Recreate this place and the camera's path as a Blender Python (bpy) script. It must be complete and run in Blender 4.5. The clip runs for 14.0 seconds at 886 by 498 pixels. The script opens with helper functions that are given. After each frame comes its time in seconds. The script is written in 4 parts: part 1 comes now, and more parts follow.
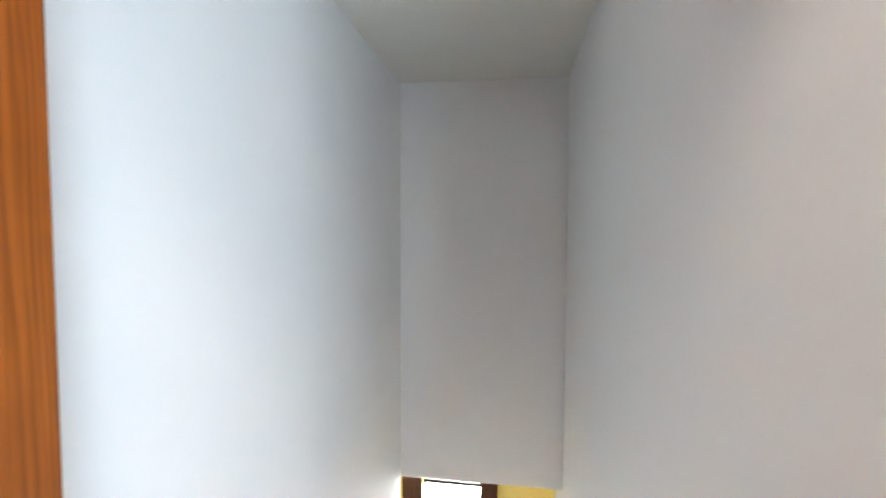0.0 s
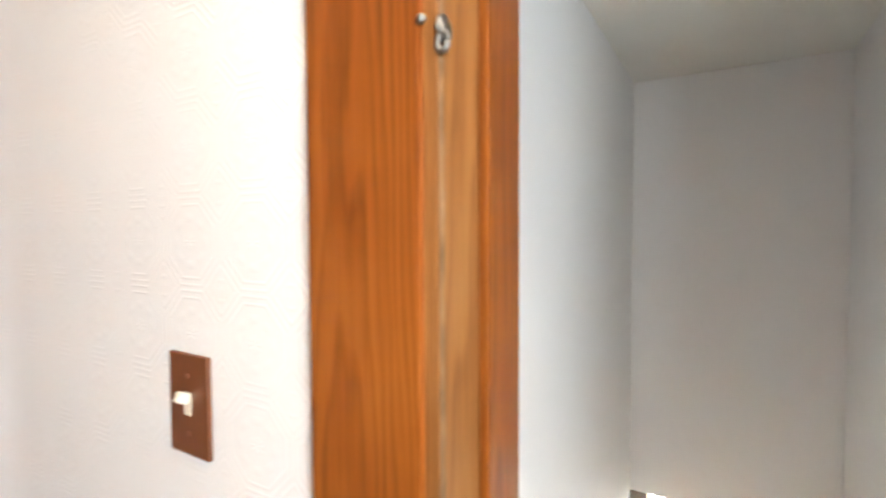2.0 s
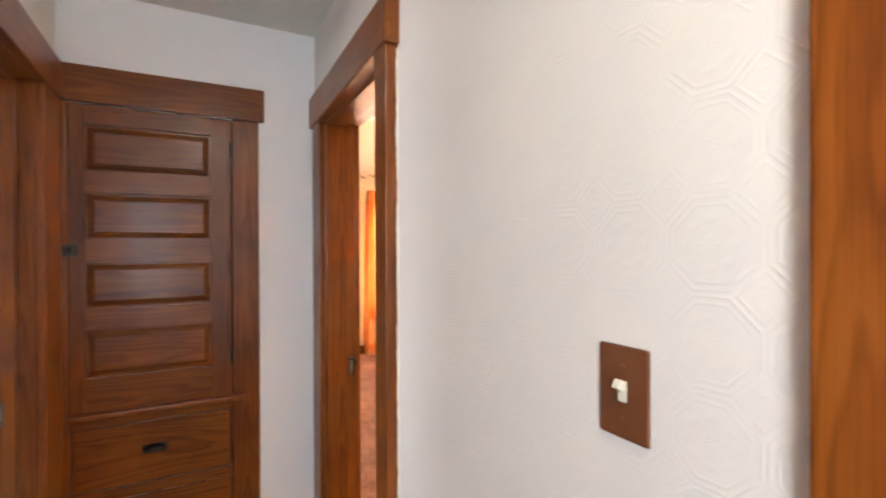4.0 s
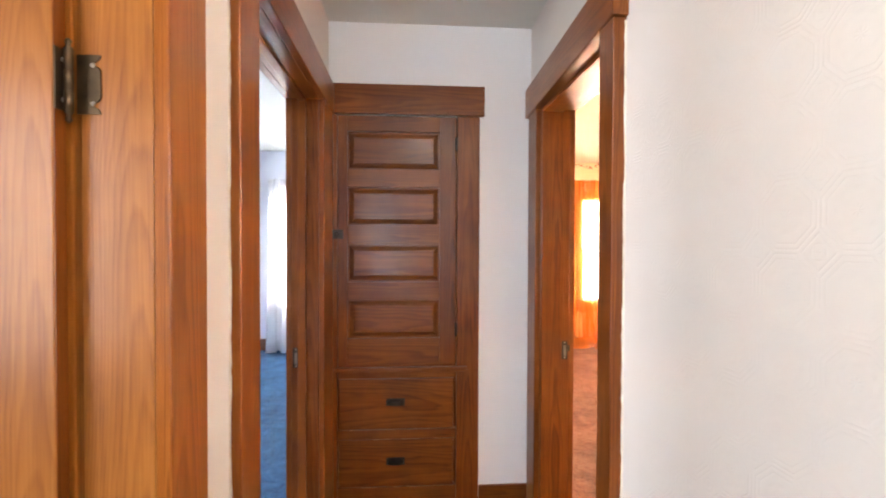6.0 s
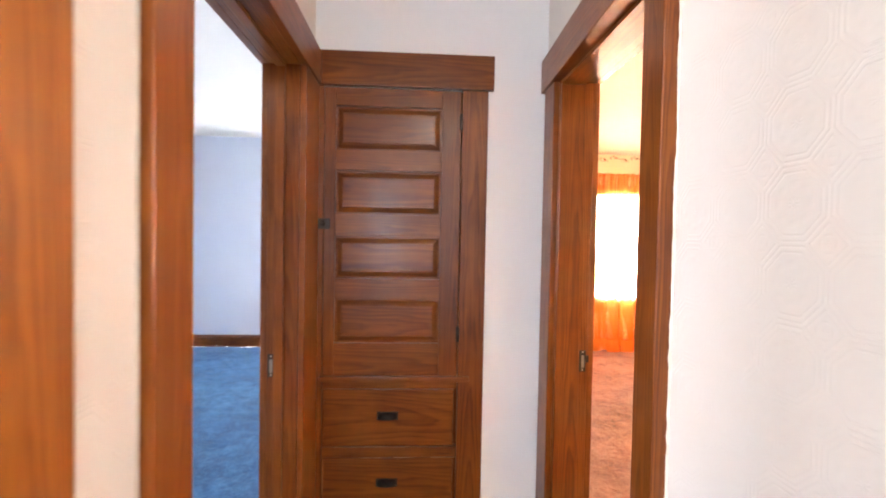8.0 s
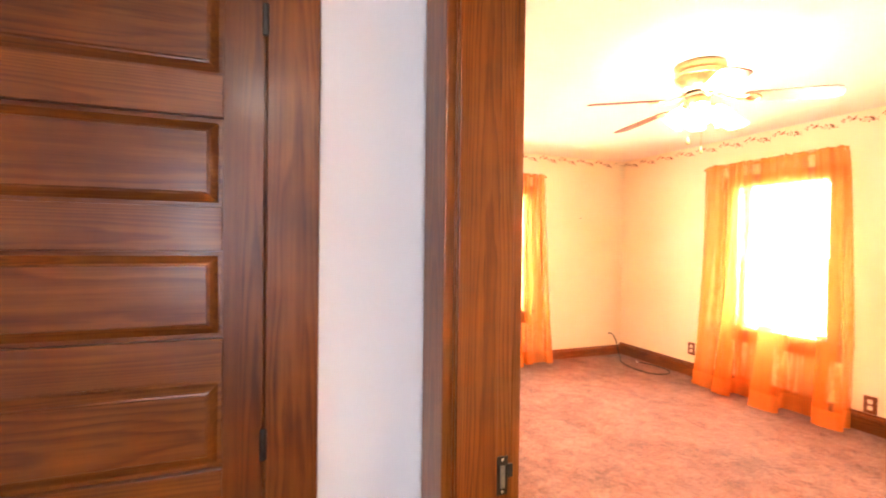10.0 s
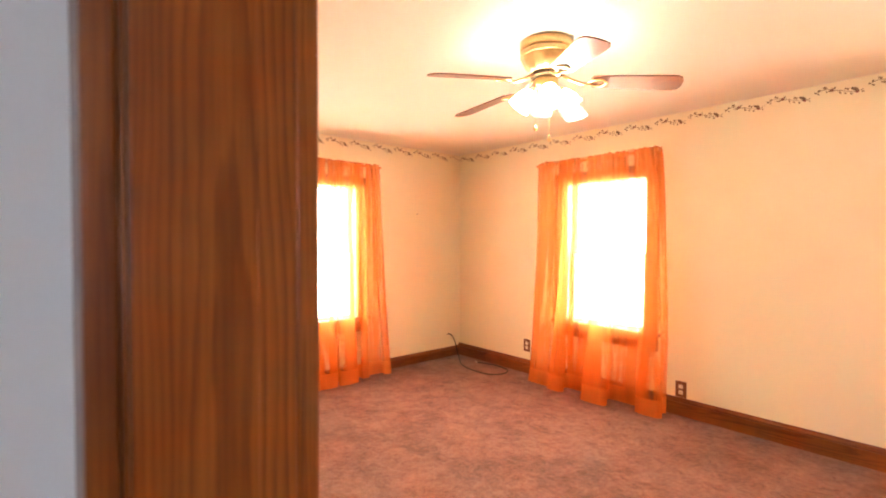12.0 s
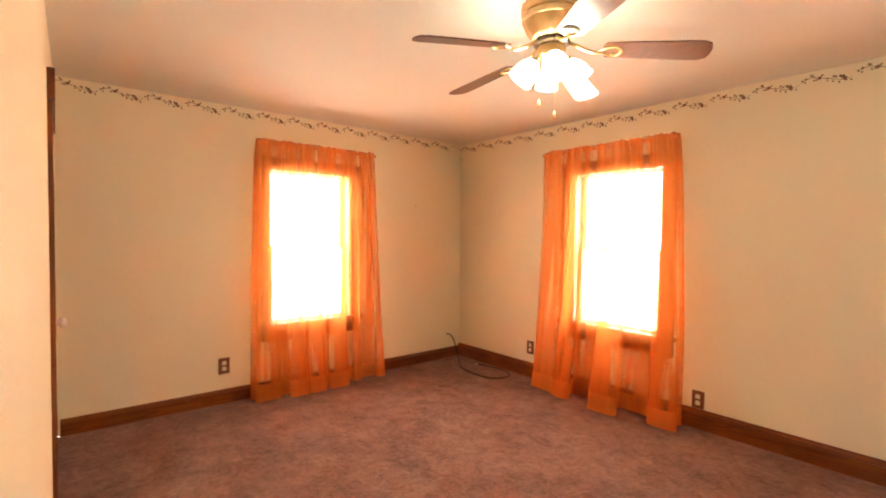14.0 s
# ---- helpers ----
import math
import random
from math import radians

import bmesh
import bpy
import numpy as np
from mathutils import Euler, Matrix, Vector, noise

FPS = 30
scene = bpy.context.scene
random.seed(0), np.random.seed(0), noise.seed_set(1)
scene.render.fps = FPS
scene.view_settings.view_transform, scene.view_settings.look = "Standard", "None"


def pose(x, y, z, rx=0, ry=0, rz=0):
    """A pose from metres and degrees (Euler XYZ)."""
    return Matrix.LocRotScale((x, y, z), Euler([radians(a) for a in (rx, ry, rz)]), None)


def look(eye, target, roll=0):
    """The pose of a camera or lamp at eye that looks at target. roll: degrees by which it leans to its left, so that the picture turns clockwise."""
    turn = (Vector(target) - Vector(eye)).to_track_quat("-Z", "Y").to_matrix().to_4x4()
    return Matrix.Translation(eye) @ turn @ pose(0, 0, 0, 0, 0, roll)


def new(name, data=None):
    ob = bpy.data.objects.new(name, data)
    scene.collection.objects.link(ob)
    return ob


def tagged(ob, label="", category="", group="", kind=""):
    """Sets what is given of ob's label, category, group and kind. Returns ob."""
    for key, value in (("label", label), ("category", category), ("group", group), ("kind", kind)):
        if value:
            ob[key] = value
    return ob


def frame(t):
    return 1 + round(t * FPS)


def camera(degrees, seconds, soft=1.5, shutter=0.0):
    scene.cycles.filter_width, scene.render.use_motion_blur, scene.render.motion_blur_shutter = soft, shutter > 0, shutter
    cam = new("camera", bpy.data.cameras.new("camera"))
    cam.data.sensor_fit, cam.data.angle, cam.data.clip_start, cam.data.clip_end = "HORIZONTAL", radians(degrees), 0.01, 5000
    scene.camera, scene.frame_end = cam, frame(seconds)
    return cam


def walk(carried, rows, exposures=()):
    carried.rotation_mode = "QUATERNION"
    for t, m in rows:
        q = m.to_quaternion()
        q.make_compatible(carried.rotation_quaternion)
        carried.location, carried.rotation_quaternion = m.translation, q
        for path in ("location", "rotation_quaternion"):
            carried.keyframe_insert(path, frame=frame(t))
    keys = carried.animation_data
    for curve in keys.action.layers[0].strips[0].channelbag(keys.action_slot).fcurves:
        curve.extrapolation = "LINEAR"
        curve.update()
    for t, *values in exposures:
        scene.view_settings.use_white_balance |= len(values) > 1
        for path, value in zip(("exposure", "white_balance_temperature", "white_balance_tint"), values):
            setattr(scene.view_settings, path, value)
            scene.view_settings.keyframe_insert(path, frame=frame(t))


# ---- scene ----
cam = camera(86.5, 14.0, soft=1.9, shutter=0.5)
PATH = [
    (0, (-0.009, -0.219, 1.423), (-0.316, 1.754, 1.321), 0.2),
    (0.5, (-0.039, -0.253, 1.425), (-0.507, 1.689, 1.316), 0.2),
    (1, (-0.091, -0.281, 1.42), (-0.744, 1.606, 1.314), 0.1),
    (1.5, (-0.151, -0.328, 1.418), (-0.975, 1.491, 1.327), -0.3),
    (2, (-0.212, -0.365, 1.415), (-1.239, 1.349, 1.339), -0.3),
    (2.5, (-0.256, -0.407, 1.407), (-1.518, 1.144, 1.369), -0.3),
    (3, (-0.291, -0.459, 1.405), (-1.754, 0.905, 1.384), -0.2),
    (3.5, (-0.32, -0.519, 1.401), (-1.943, 0.649, 1.392), -0.2),
    (4, (-0.337, -0.566, 1.4), (-2.098, 0.384, 1.392), -0.2),
    (6.5, (-0.32, -0.641, 1.336), (-2.319, -0.583, 1.311), 0.5),
    (7, (-0.333, -0.644, 1.32), (-2.333, -0.61, 1.304), 0.7),
    (9.5, (-1.396, -0.428, 1.387), (-3.325, 0.093, 1.319), 1.2),
    (10, (-1.602, -0.391, 1.367), (-3.472, 0.318, 1.336), 0.7),
    (10.5, (-1.765, -0.346, 1.373), (-3.551, 0.553, 1.342), 0.9),
    (11, (-1.912, -0.252, 1.384), (-3.601, 0.818, 1.341), 0.5),
    (11.5, (-2.03, -0.149, 1.388), (-3.621, 1.062, 1.342), 0.4),
    (12, (-2.108, -0.047, 1.39), (-3.631, 1.248, 1.347), 0.1),
    (12.5, (-2.16, 0.044, 1.393), (-3.637, 1.392, 1.346), -0.2),
    (13, (-2.218, 0.119, 1.396), (-3.686, 1.476, 1.344), -0.1),
    (13.5, (-2.256, 0.175, 1.389), (-3.754, 1.499, 1.332), 0.3),
    (14, (-2.285, 0.221, 1.373), (-3.829, 1.491, 1.312), 0.6),
]
EXPOSURES = [(0, 0.76, 6200, 10), (1, 0.78, 6650, 11), (2.5, 0.76, 6950, 13), (3.5, 0.40, 6950, 13), (4, 0.33, 6900, 13), (6.5, 0.80, 6900, 15), (7.5, 0.88, 6900, 16), (9.5, 1.05, 6900, 22), (11, 0.62, 6800, 22), (12, 0.10, 6500, 15), (13, -0.16, 6450, 10), (14, -0.60, 6450, 9)]
walk(cam, [(t, look(eye, target, roll)) for t, eye, target, roll in PATH], EXPOSURES)

# ---- light ----
world = bpy.data.worlds.new("sky")
scene.world = world
world.use_nodes = True
wn = world.node_tree
sky = wn.nodes.new("ShaderNodeTexSky")
sky.sky_type, sky.sun_disc = "NISHITA", False
sky.sun_elevation, sky.sun_rotation = radians(42), radians(150)
wn.links.new(sky.outputs["Color"], wn.nodes["Background"].inputs["Color"])
wn.nodes["Background"].inputs["Strength"].default_value = 0.12
sun = new("sun", bpy.data.lights.new("sun", "SUN"))
sun.data.energy, sun.data.angle, sun.data.color = 2.5, radians(0.6), (1, 0.95, 0.88)
sun.rotation_euler = (radians(48), 0, radians(150))

FAN_GLOW, HALL_LAMP, BACKDROP_GLOW = 72.0, 53.0, 28.0


def area_light(name, place, target, sx, sy, watts, colour=(1, 1, 1)):
    ob = new(name, bpy.data.lights.new(name, "AREA"))
    ob.data.shape, ob.data.size, ob.data.size_y, ob.data.energy, ob.data.color = "RECTANGLE", sx, sy, watts, colour
    ob.matrix_world = look(place, target)
    return ob


# sky light that stands in the window openings
area_light("window_light_west", (-6.42, 2.0, 1.25), (-5, 2.0, 1.2), 0.7, 1.2, 13, (1, 0.97, 0.92))
area_light("window_light_north", (-4.36, 3.9, 1.25), (-4.36, 2, 1.2), 0.7, 1.2, 13, (1, 0.97, 0.92))
area_light("window_light_north_east", (-1.88, 3.9, 1.25), (-1.88, 2, 1.2), 0.7, 1.2, 13, (1, 0.97, 0.92))
area_light("window_light_blue_room", (-6.42, -1.84, 1.3), (-4, -2.1, 1.2), 0.64, 1.3, 34, (0.80, 0.90, 1))
# added daylight through an unseen south opening, to tint the hall end bluish
area_light("added_light_blue_room_south", (-1.97, -4.33, 1.3), (-2.45, -1.0, 1.2), 0.75, 1.2, 31, (0.80, 0.88, 1))
area_light("window_light_hall", (0.85, -1.06, 1.4), (-0.5, 0.6, 1.3), 0.6, 1.1, 39, (0.70, 0.85, 1))
area_light("window_light_side_room", (0.40, -2.4, 1.4), (-1, -2.2, 1.2), 0.8, 1.2, 15, (0.98, 0.97, 1))
area_light("window_light_landing", (-0.38, 2.83, -0.75), (-0.38, 1, -0.9), 0.36, 0.8, 1.2, (0.95, 0.98, 1))


# ---- materials ----
def node_mat(name):
    m = bpy.data.materials.new(name)
    m.use_nodes = True
    t = m.node_tree
    return m, t, t.nodes["Principled BSDF"], t.nodes["Material Output"]


def add(t, kind, **values):
    n = t.nodes.new("ShaderNode" + kind)
    for key, value in values.items():
        n.inputs[key.replace("_", " ")].default_value = value
    return n


def math_node(t, op, a, b=None, c=0.5):
    n = t.nodes.new("ShaderNodeMath")
    n.operation = op
    n.inputs[2].default_value = c
    for k, v in enumerate((a, b)):
        if v is None:
            continue
        if isinstance(v, (int, float)):
            n.inputs[k].default_value = v
        else:
            t.links.new(v, n.inputs[k])
    return n.outputs[0]


def ramp(t, source, stops):
    n = t.nodes.new("ShaderNodeValToRGB")
    while len(n.color_ramp.elements) < len(stops):
        n.color_ramp.elements.new(0.5)
    for e, (p, c) in zip(n.color_ramp.elements, stops):
        e.position, e.color = p, (*c, 1)
    t.links.new(source, n.inputs["Fac"])
    return n.outputs["Color"]


def coords(t, scale=(1, 1, 1), shift=True):
    c = t.nodes.new("ShaderNodeTexCoord")
    m = add(t, "Mapping", Scale=scale)
    t.links.new(c.outputs["Object"], m.inputs["Vector"])
    if shift:
        o = t.nodes.new("ShaderNodeObjectInfo")
        k = t.nodes.new("ShaderNodeVectorMath")
        k.operation = "MULTIPLY"
        k.inputs[1].default_value = (7.3, 3.1, 5.7)
        t.links.new(o.outputs["Random"], k.inputs[0])
        t.links.new(k.outputs[0], m.inputs["Location"])
    return m.outputs["Vector"]


def bump(t, bsdf, height, strength, distance, after=None):
    n = add(t, "Bump", Strength=strength, Distance=distance)
    t.links.new(height, n.inputs["Height"])
    if after is not None:
        t.links.new(after, n.inputs["Normal"])
    t.links.new(n.outputs["Normal"], bsdf.inputs["Normal"])
    return n.outputs["Normal"]


def wood(name, axis, dark, mid, light, rough=0.27, coat=0.11, gloss=0.28, figure=0.125, arch=2.4, curve=14.0, sway=1.5):
    """Varnished plain-sawn wood with its grain along an axis: nested cathedral arches, growth lines, pores and blotchy stain."""
    m, t, b, _ = node_mat(name)
    k = {"x": 0, "y": 1, "z": 2}[axis]

    def stretched(across, along, detail, shift=0.0):
        v = [across, across, across]
        v[k] = along
        n = add(t, "TexNoise", Scale=1.0, Detail=detail, Roughness=0.55, Distortion=shift)
        t.links.new(coords(t, v), n.inputs["Vector"])
        return n.outputs["Fac"]

    c = t.nodes.new("ShaderNodeTexCoord")
    o = t.nodes.new("ShaderNodeObjectInfo")
    gen, here = t.nodes.new("ShaderNodeSeparateXYZ"), t.nodes.new("ShaderNodeSeparateXYZ")
    t.links.new(c.outputs["Generated"], gen.inputs[0])
    t.links.new(c.outputs["Object"], here.inputs[0])
    # distance of a point from the middle of its own board, moved aside a little from board to board
    aside = math_node(t, "MULTIPLY_ADD", o.outputs["Random"], 0.7, 0.15)
    across = [gen.outputs[i] for i in range(3) if i != k]
    bow = None
    for v in across:
        d = math_node(t, "SUBTRACT", v, aside)
        d = math_node(t, "MULTIPLY", d, d)
        bow = d if bow is None else math_node(t, "ADD", bow, d)
    rise = math_node(t, "MULTIPLY", here.outputs[k], arch)
    wander = math_node(t, "MULTIPLY", math_node(t, "SUBTRACT", stretched(9.0, 1.6, 2.0, 0.3), 0.5), 2.6 * sway)
    shiver = math_node(t, "MULTIPLY", math_node(t, "SUBTRACT", stretched(60.0, 9.0, 2.0), 0.5), 0.5)
    turn = math_node(t, "ADD", math_node(t, "ADD", rise, math_node(t, "MULTIPLY", bow, curve)), math_node(t, "ADD", wander, shiver))
    turn = math_node(t, "ADD", turn, math_node(t, "MULTIPLY", o.outputs["Random"], 13.0))
    saw = math_node(t, "FRACT", turn)
    # each ring darkens slowly, then breaks off
    rings = math_node(t, "MULTIPLY", math_node(t, "POWER", saw, 2.2), math_node(t, "MINIMUM", math_node(t, "MULTIPLY", math_node(t, "SUBTRACT", 1.0, saw), 5.0), 1.0))
    streak, fine = stretched(70.0, 1.3, 2.5), stretched(330.0, 7.0, 2.0)
    wear = add(t, "TexNoise", Scale=3.0, Detail=4.0, Roughness=0.6)
    t.links.new(coords(t), wear.inputs["Vector"])
    mixed = math_node(t, "ADD", math_node(t, "MULTIPLY", rings, figure), math_node(t, "MULTIPLY", streak, 0.12))
    mixed = math_node(t, "ADD", mixed, math_node(t, "MULTIPLY", fine, 0.13))
    mixed = math_node(t, "ADD", mixed, math_node(t, "MULTIPLY", wear.outputs["Fac"], 0.22))
    mixed = math_node(t, "ADD", mixed, math_node(t, "MULTIPLY", o.outputs["Random"], 0.05))
    mean = 0.26 + figure * 0.25
    colour = ramp(t, mixed, [(mean - 0.105, light), (mean, mid), (mean + 0.125, dark)])
    t.links.new(colour, b.inputs["Base Color"])
    t.links.new(math_node(t, "ADD", math_node(t, "MULTIPLY", wear.outputs["Fac"], 0.16), rough - 0.03), b.inputs["Roughness"])
    b.inputs["Specular IOR Level"].default_value = gloss
    b.inputs["Coat Weight"].default_value, b.inputs["Coat Roughness"].default_value = coat, 0.16
    h = math_node(t, "ADD", math_node(t, "ADD", fine, streak), math_node(t, "MULTIPLY", rings, 0.6))
    h = math_node(t, "ADD", h, math_node(t, "MULTIPLY", wear.outputs["Fac"], 1.5))
    bump(t, b, h, 0.10, 0.002)
    return m


def wood_set(name, *args, **kw):
    return {a: wood(name + "_" + a, a, *args, **kw) for a in "xyz"}


FIR = wood_set("stained_fir", (0.058, 0.0114, 0.0016), (0.160, 0.0405, 0.0054), (0.255, 0.077, 0.0110))
OAK = wood_set("golden_oak", (0.22, 0.066, 0.011), (0.385, 0.140, 0.026), (0.49, 0.205, 0.046), gloss=0.42, coat=0.12, figure=0.085, arch=5.5, curve=16.0, sway=2.4)
# the same fir lightened as if better lit; also the door edge's reddish tone
AMBER_LIT = wood_set("amber_lit_fir", (0.100, 0.0215, 0.0030), (0.222, 0.056, 0.0074), (0.312, 0.094, 0.0145))
# the same fir lightened further, standing in for light on the side-room casing
ORANGE_LIT = wood_set("orange_lit_fir", (0.17, 0.044, 0.0060), (0.33, 0.100, 0.0140), (0.43, 0.150, 0.025))
DARK_FIR = wood_set("dark_fir", (0.022, 0.0075, 0.0030), (0.055, 0.019, 0.0075), (0.10, 0.036, 0.013))
PALE_FIR = wood_set("rubbed_fir", (0.12, 0.037, 0.0075), (0.215, 0.080, 0.019), (0.32, 0.140, 0.042), rough=0.42)
BLADE = wood_set("fan_blade_veneer", (0.055, 0.018, 0.008), (0.12, 0.042, 0.018), (0.19, 0.075, 0.033), rough=0.30, coat=0.5, gloss=0.5, figure=0.08)


def plaster(name, colour, second, grain=0.12, rough=0.7):
    m, t, b, _ = node_mat(name)
    big = add(t, "TexNoise", Scale=0.9, Detail=4.0, Roughness=0.6)
    t.links.new(coords(t), big.inputs["Vector"])
    t.links.new(ramp(t, big.outputs["Fac"], [(0.3, second), (0.7, colour)]), b.inputs["Base Color"])
    small = add(t, "TexNoise", Scale=70.0, Detail=5.0, Roughness=0.7)
    t.links.new(coords(t), small.inputs["Vector"])
    mid = add(t, "TexNoise", Scale=5.0, Detail=2.0)
    t.links.new(coords(t), mid.inputs["Vector"])
    h = math_node(t, "ADD", small.outputs["Fac"], math_node(t, "MULTIPLY", mid.outputs["Fac"], 2.5))
    bump(t, b, h, grain, 0.004)
    b.inputs["Roughness"].default_value = rough
    return m


def embossed_paper(name, colour, second):
    """Painted embossed wallpaper: octagon outlines on a lattice with a rosette in each."""
    m, t, b, _ = node_mat(name)
    c = t.nodes.new("ShaderNodeTexCoord")
    sep = t.nodes.new("ShaderNodeSeparateXYZ")
    t.links.new(c.outputs["Object"], sep.inputs[0])
    along = math_node(t, "ADD", sep.outputs["X"], sep.outputs["Y"])

    def cell(v, size):
        f = math_node(t, "FRACT", math_node(t, "DIVIDE", v, size))
        return math_node(t, "ABSOLUTE", math_node(t, "SUBTRACT", f, 0.5))

    u, w = cell(along, 0.126), cell(sep.outputs["Z"], 0.122)
    diag = math_node(t, "MULTIPLY", math_node(t, "ADD", u, w), 0.72)
    octa = math_node(t, "MAXIMUM", math_node(t, "MAXIMUM", u, w), diag)
    lines = math_node(t, "SINE", math_node(t, "MULTIPLY", octa, 84.0))
    band = math_node(t, "MULTIPLY", math_node(t, "GREATER_THAN", octa, 0.36), math_node(t, "LESS_THAN", octa, 0.56))
    outline = math_node(t, "MULTIPLY", math_node(t, "MAXIMUM", lines, 0.0), band)

    def flower(a, c, reach, petals):
        """A round of petals about the point where a and c are nought."""
        r = math_node(t, "DIVIDE", math_node(t, "SQRT", math_node(t, "ADD", math_node(t, "MULTIPLY", a, a), math_node(t, "MULTIPLY", c, c))), reach)
        leaf = math_node(t, "MULTIPLY_ADD", math_node(t, "COSINE", math_node(t, "MULTIPLY", math_node(t, "ARCTAN2", a, c), petals)), 0.5)
        hump = math_node(t, "MAXIMUM", math_node(t, "SINE", math_node(t, "MULTIPLY", r, 9.42)), 0.0)
        return math_node(t, "MULTIPLY", math_node(t, "MULTIPLY", leaf, hump), math_node(t, "LESS_THAN", r, 1.0))

    rosette = flower(u, w, 0.30, 8.0)
    bud = flower(math_node(t, "SUBTRACT", 0.5, u), math_node(t, "SUBTRACT", 0.5, w), 0.13, 4.0)
    rosette = math_node(t, "ADD", rosette, bud)
    grain = add(t, "TexNoise", Scale=260.0, Detail=3.0)
    t.links.new(c.outputs["Object"], grain.inputs["Vector"])
    worn = add(t, "TexNoise", Scale=9.0, Detail=4.0, Roughness=0.7)
    t.links.new(c.outputs["Object"], worn.inputs["Vector"])
    relief = math_node(t, "MULTIPLY", math_node(t, "ADD", outline, math_node(t, "MULTIPLY", rosette, 0.8)), math_node(t, "ADD", math_node(t, "MULTIPLY", worn.outputs["Fac"], 0.8), 0.3))
    h = math_node(t, "ADD", relief, math_node(t, "MULTIPLY", grain.outputs["Fac"], 0.16))
    bump(t, b, h, 0.42, 0.0014)
    big = add(t, "TexNoise", Scale=1.2, Detail=4.0, Roughness=0.6)
    t.links.new(c.outputs["Object"], big.inputs["Vector"])
    t.links.new(ramp(t, big.outputs["Fac"], [(0.3, second), (0.7, colour)]), b.inputs["Base Color"])
    b.inputs["Roughness"].default_value = 0.55
    return m


HALL_PAPER = embossed_paper("embossed_wallpaper", (0.80, 0.755, 0.70), (0.76, 0.71, 0.65))
HALL_WHITE = plaster("hall_white_paint", (0.86, 0.86, 0.865), (0.83, 0.83, 0.835))
STAIR_PAINT = plaster("stair_white_paint", (0.79, 0.768, 0.735), (0.76, 0.737, 0.705))
CEILING = plaster("ceiling_paint", (0.78, 0.762, 0.69), (0.74, 0.722, 0.65), 0.2)
ROOM_CREAM = plaster("cream_wall_paint", (0.80, 0.73, 0.535), (0.77, 0.70, 0.50), 0.1)
BLUE_WHITE = plaster("pale_wall_paint", (0.74, 0.78, 0.86), (0.70, 0.74, 0.82))
YELLOW = plaster("yellow_paint", (0.70, 0.55, 0.16), (0.66, 0.50, 0.14))


def carpet(name, dark, mid, light):
    m, t, b, _ = node_mat(name)
    big = add(t, "TexNoise", Scale=2.4, Detail=5.0, Roughness=0.65)
    t.links.new(coords(t), big.inputs["Vector"])
    tuft = add(t, "TexNoise", Scale=48.0, Detail=6.0, Roughness=0.75)
    t.links.new(coords(t), tuft.inputs["Vector"])
    mark = add(t, "TexNoise", Scale=11.0, Detail=4.0, Roughness=0.6, Distortion=0.8)
    t.links.new(coords(t), mark.inputs["Vector"])
    k = math_node(t, "ADD", math_node(t, "MULTIPLY", tuft.outputs["Fac"], 0.4), math_node(t, "MULTIPLY", big.outputs["Fac"], 0.3))
    k = math_node(t, "ADD", k, math_node(t, "MULTIPLY", mark.outputs["Fac"], 0.3))
    t.links.new(ramp(t, k, [(0.36, dark), (0.5, mid), (0.64, light)]), b.inputs["Base Color"])
    b.inputs["Roughness"].default_value = 0.95
    b.inputs["Sheen Weight"].default_value = 0.08
    b.inputs["Specular IOR Level"].default_value = 0.1
    h = math_node(t, "ADD", tuft.outputs["Fac"], math_node(t, "MULTIPLY", mark.outputs["Fac"], 1.2))
    bump(t, b, h, 0.7, 0.012)
    return m


ROSE_CARPET = carpet("rose_carpet", (0.086, 0.039, 0.030), (0.188, 0.093, 0.071), (0.292, 0.160, 0.125))
BLUE_CARPET = carpet("blue_carpet", (0.012, 0.042, 0.10), (0.024, 0.092, 0.20), (0.06, 0.17, 0.31))
# mostly unseen floors, kept dark to hold down light bounced up the woodwork
HALL_CARPET = carpet("brown_carpet", (0.050, 0.034, 0.024), (0.095, 0.064, 0.044), (0.15, 0.105, 0.074))


def simple(name, colour, rough=0.5, metal=0.0, mottle=0.12, scale=30.0):
    m, t, b, _ = node_mat(name)
    n = add(t, "TexNoise", Scale=scale, Detail=4.0)
    t.links.new(coords(t), n.inputs["Vector"])
    lo, hi = [tuple(min(1, c * (1 + s * mottle)) for c in colour) for s in (-1, 1)]
    t.links.new(ramp(t, n.outputs["Fac"], [(0.3, lo), (0.7, hi)]), b.inputs["Base Color"])
    b.inputs["Metallic"].default_value = metal
    t.links.new(math_node(t, "ADD", math_node(t, "MULTIPLY", n.outputs["Fac"], 0.2), rough - 0.1), b.inputs["Roughness"])
    return m


BRASS = simple("antique_brass", (0.72, 0.52, 0.26), 0.36, 1.0)
IRON = simple("blackened_iron", (0.045, 0.038, 0.032), 0.42, 0.8, 0.3)
BRONZE = simple("aged_bronze", (0.10, 0.070, 0.042), 0.42, 0.9, 0.35)
STEEL = simple("worn_steel", (0.42, 0.40, 0.37), 0.32, 1.0, 0.25)
BROWN_PLATE = simple("brown_plastic", (0.155, 0.050, 0.018), 0.35)
DULL_STEEL = simple("dull_steel", (0.24, 0.23, 0.21), 0.45, 1.0, 0.3)
IVORY = simple("ivory_plastic", (0.72, 0.66, 0.52), 0.35)
PORCELAIN = simple("porcelain", (0.82, 0.80, 0.76), 0.12, mottle=0.02)
RUBBER = simple("black_cable", (0.030, 0.016, 0.009), 0.8)
WHITE_SASH = simple("painted_sash", (0.74, 0.70, 0.62), 0.4)
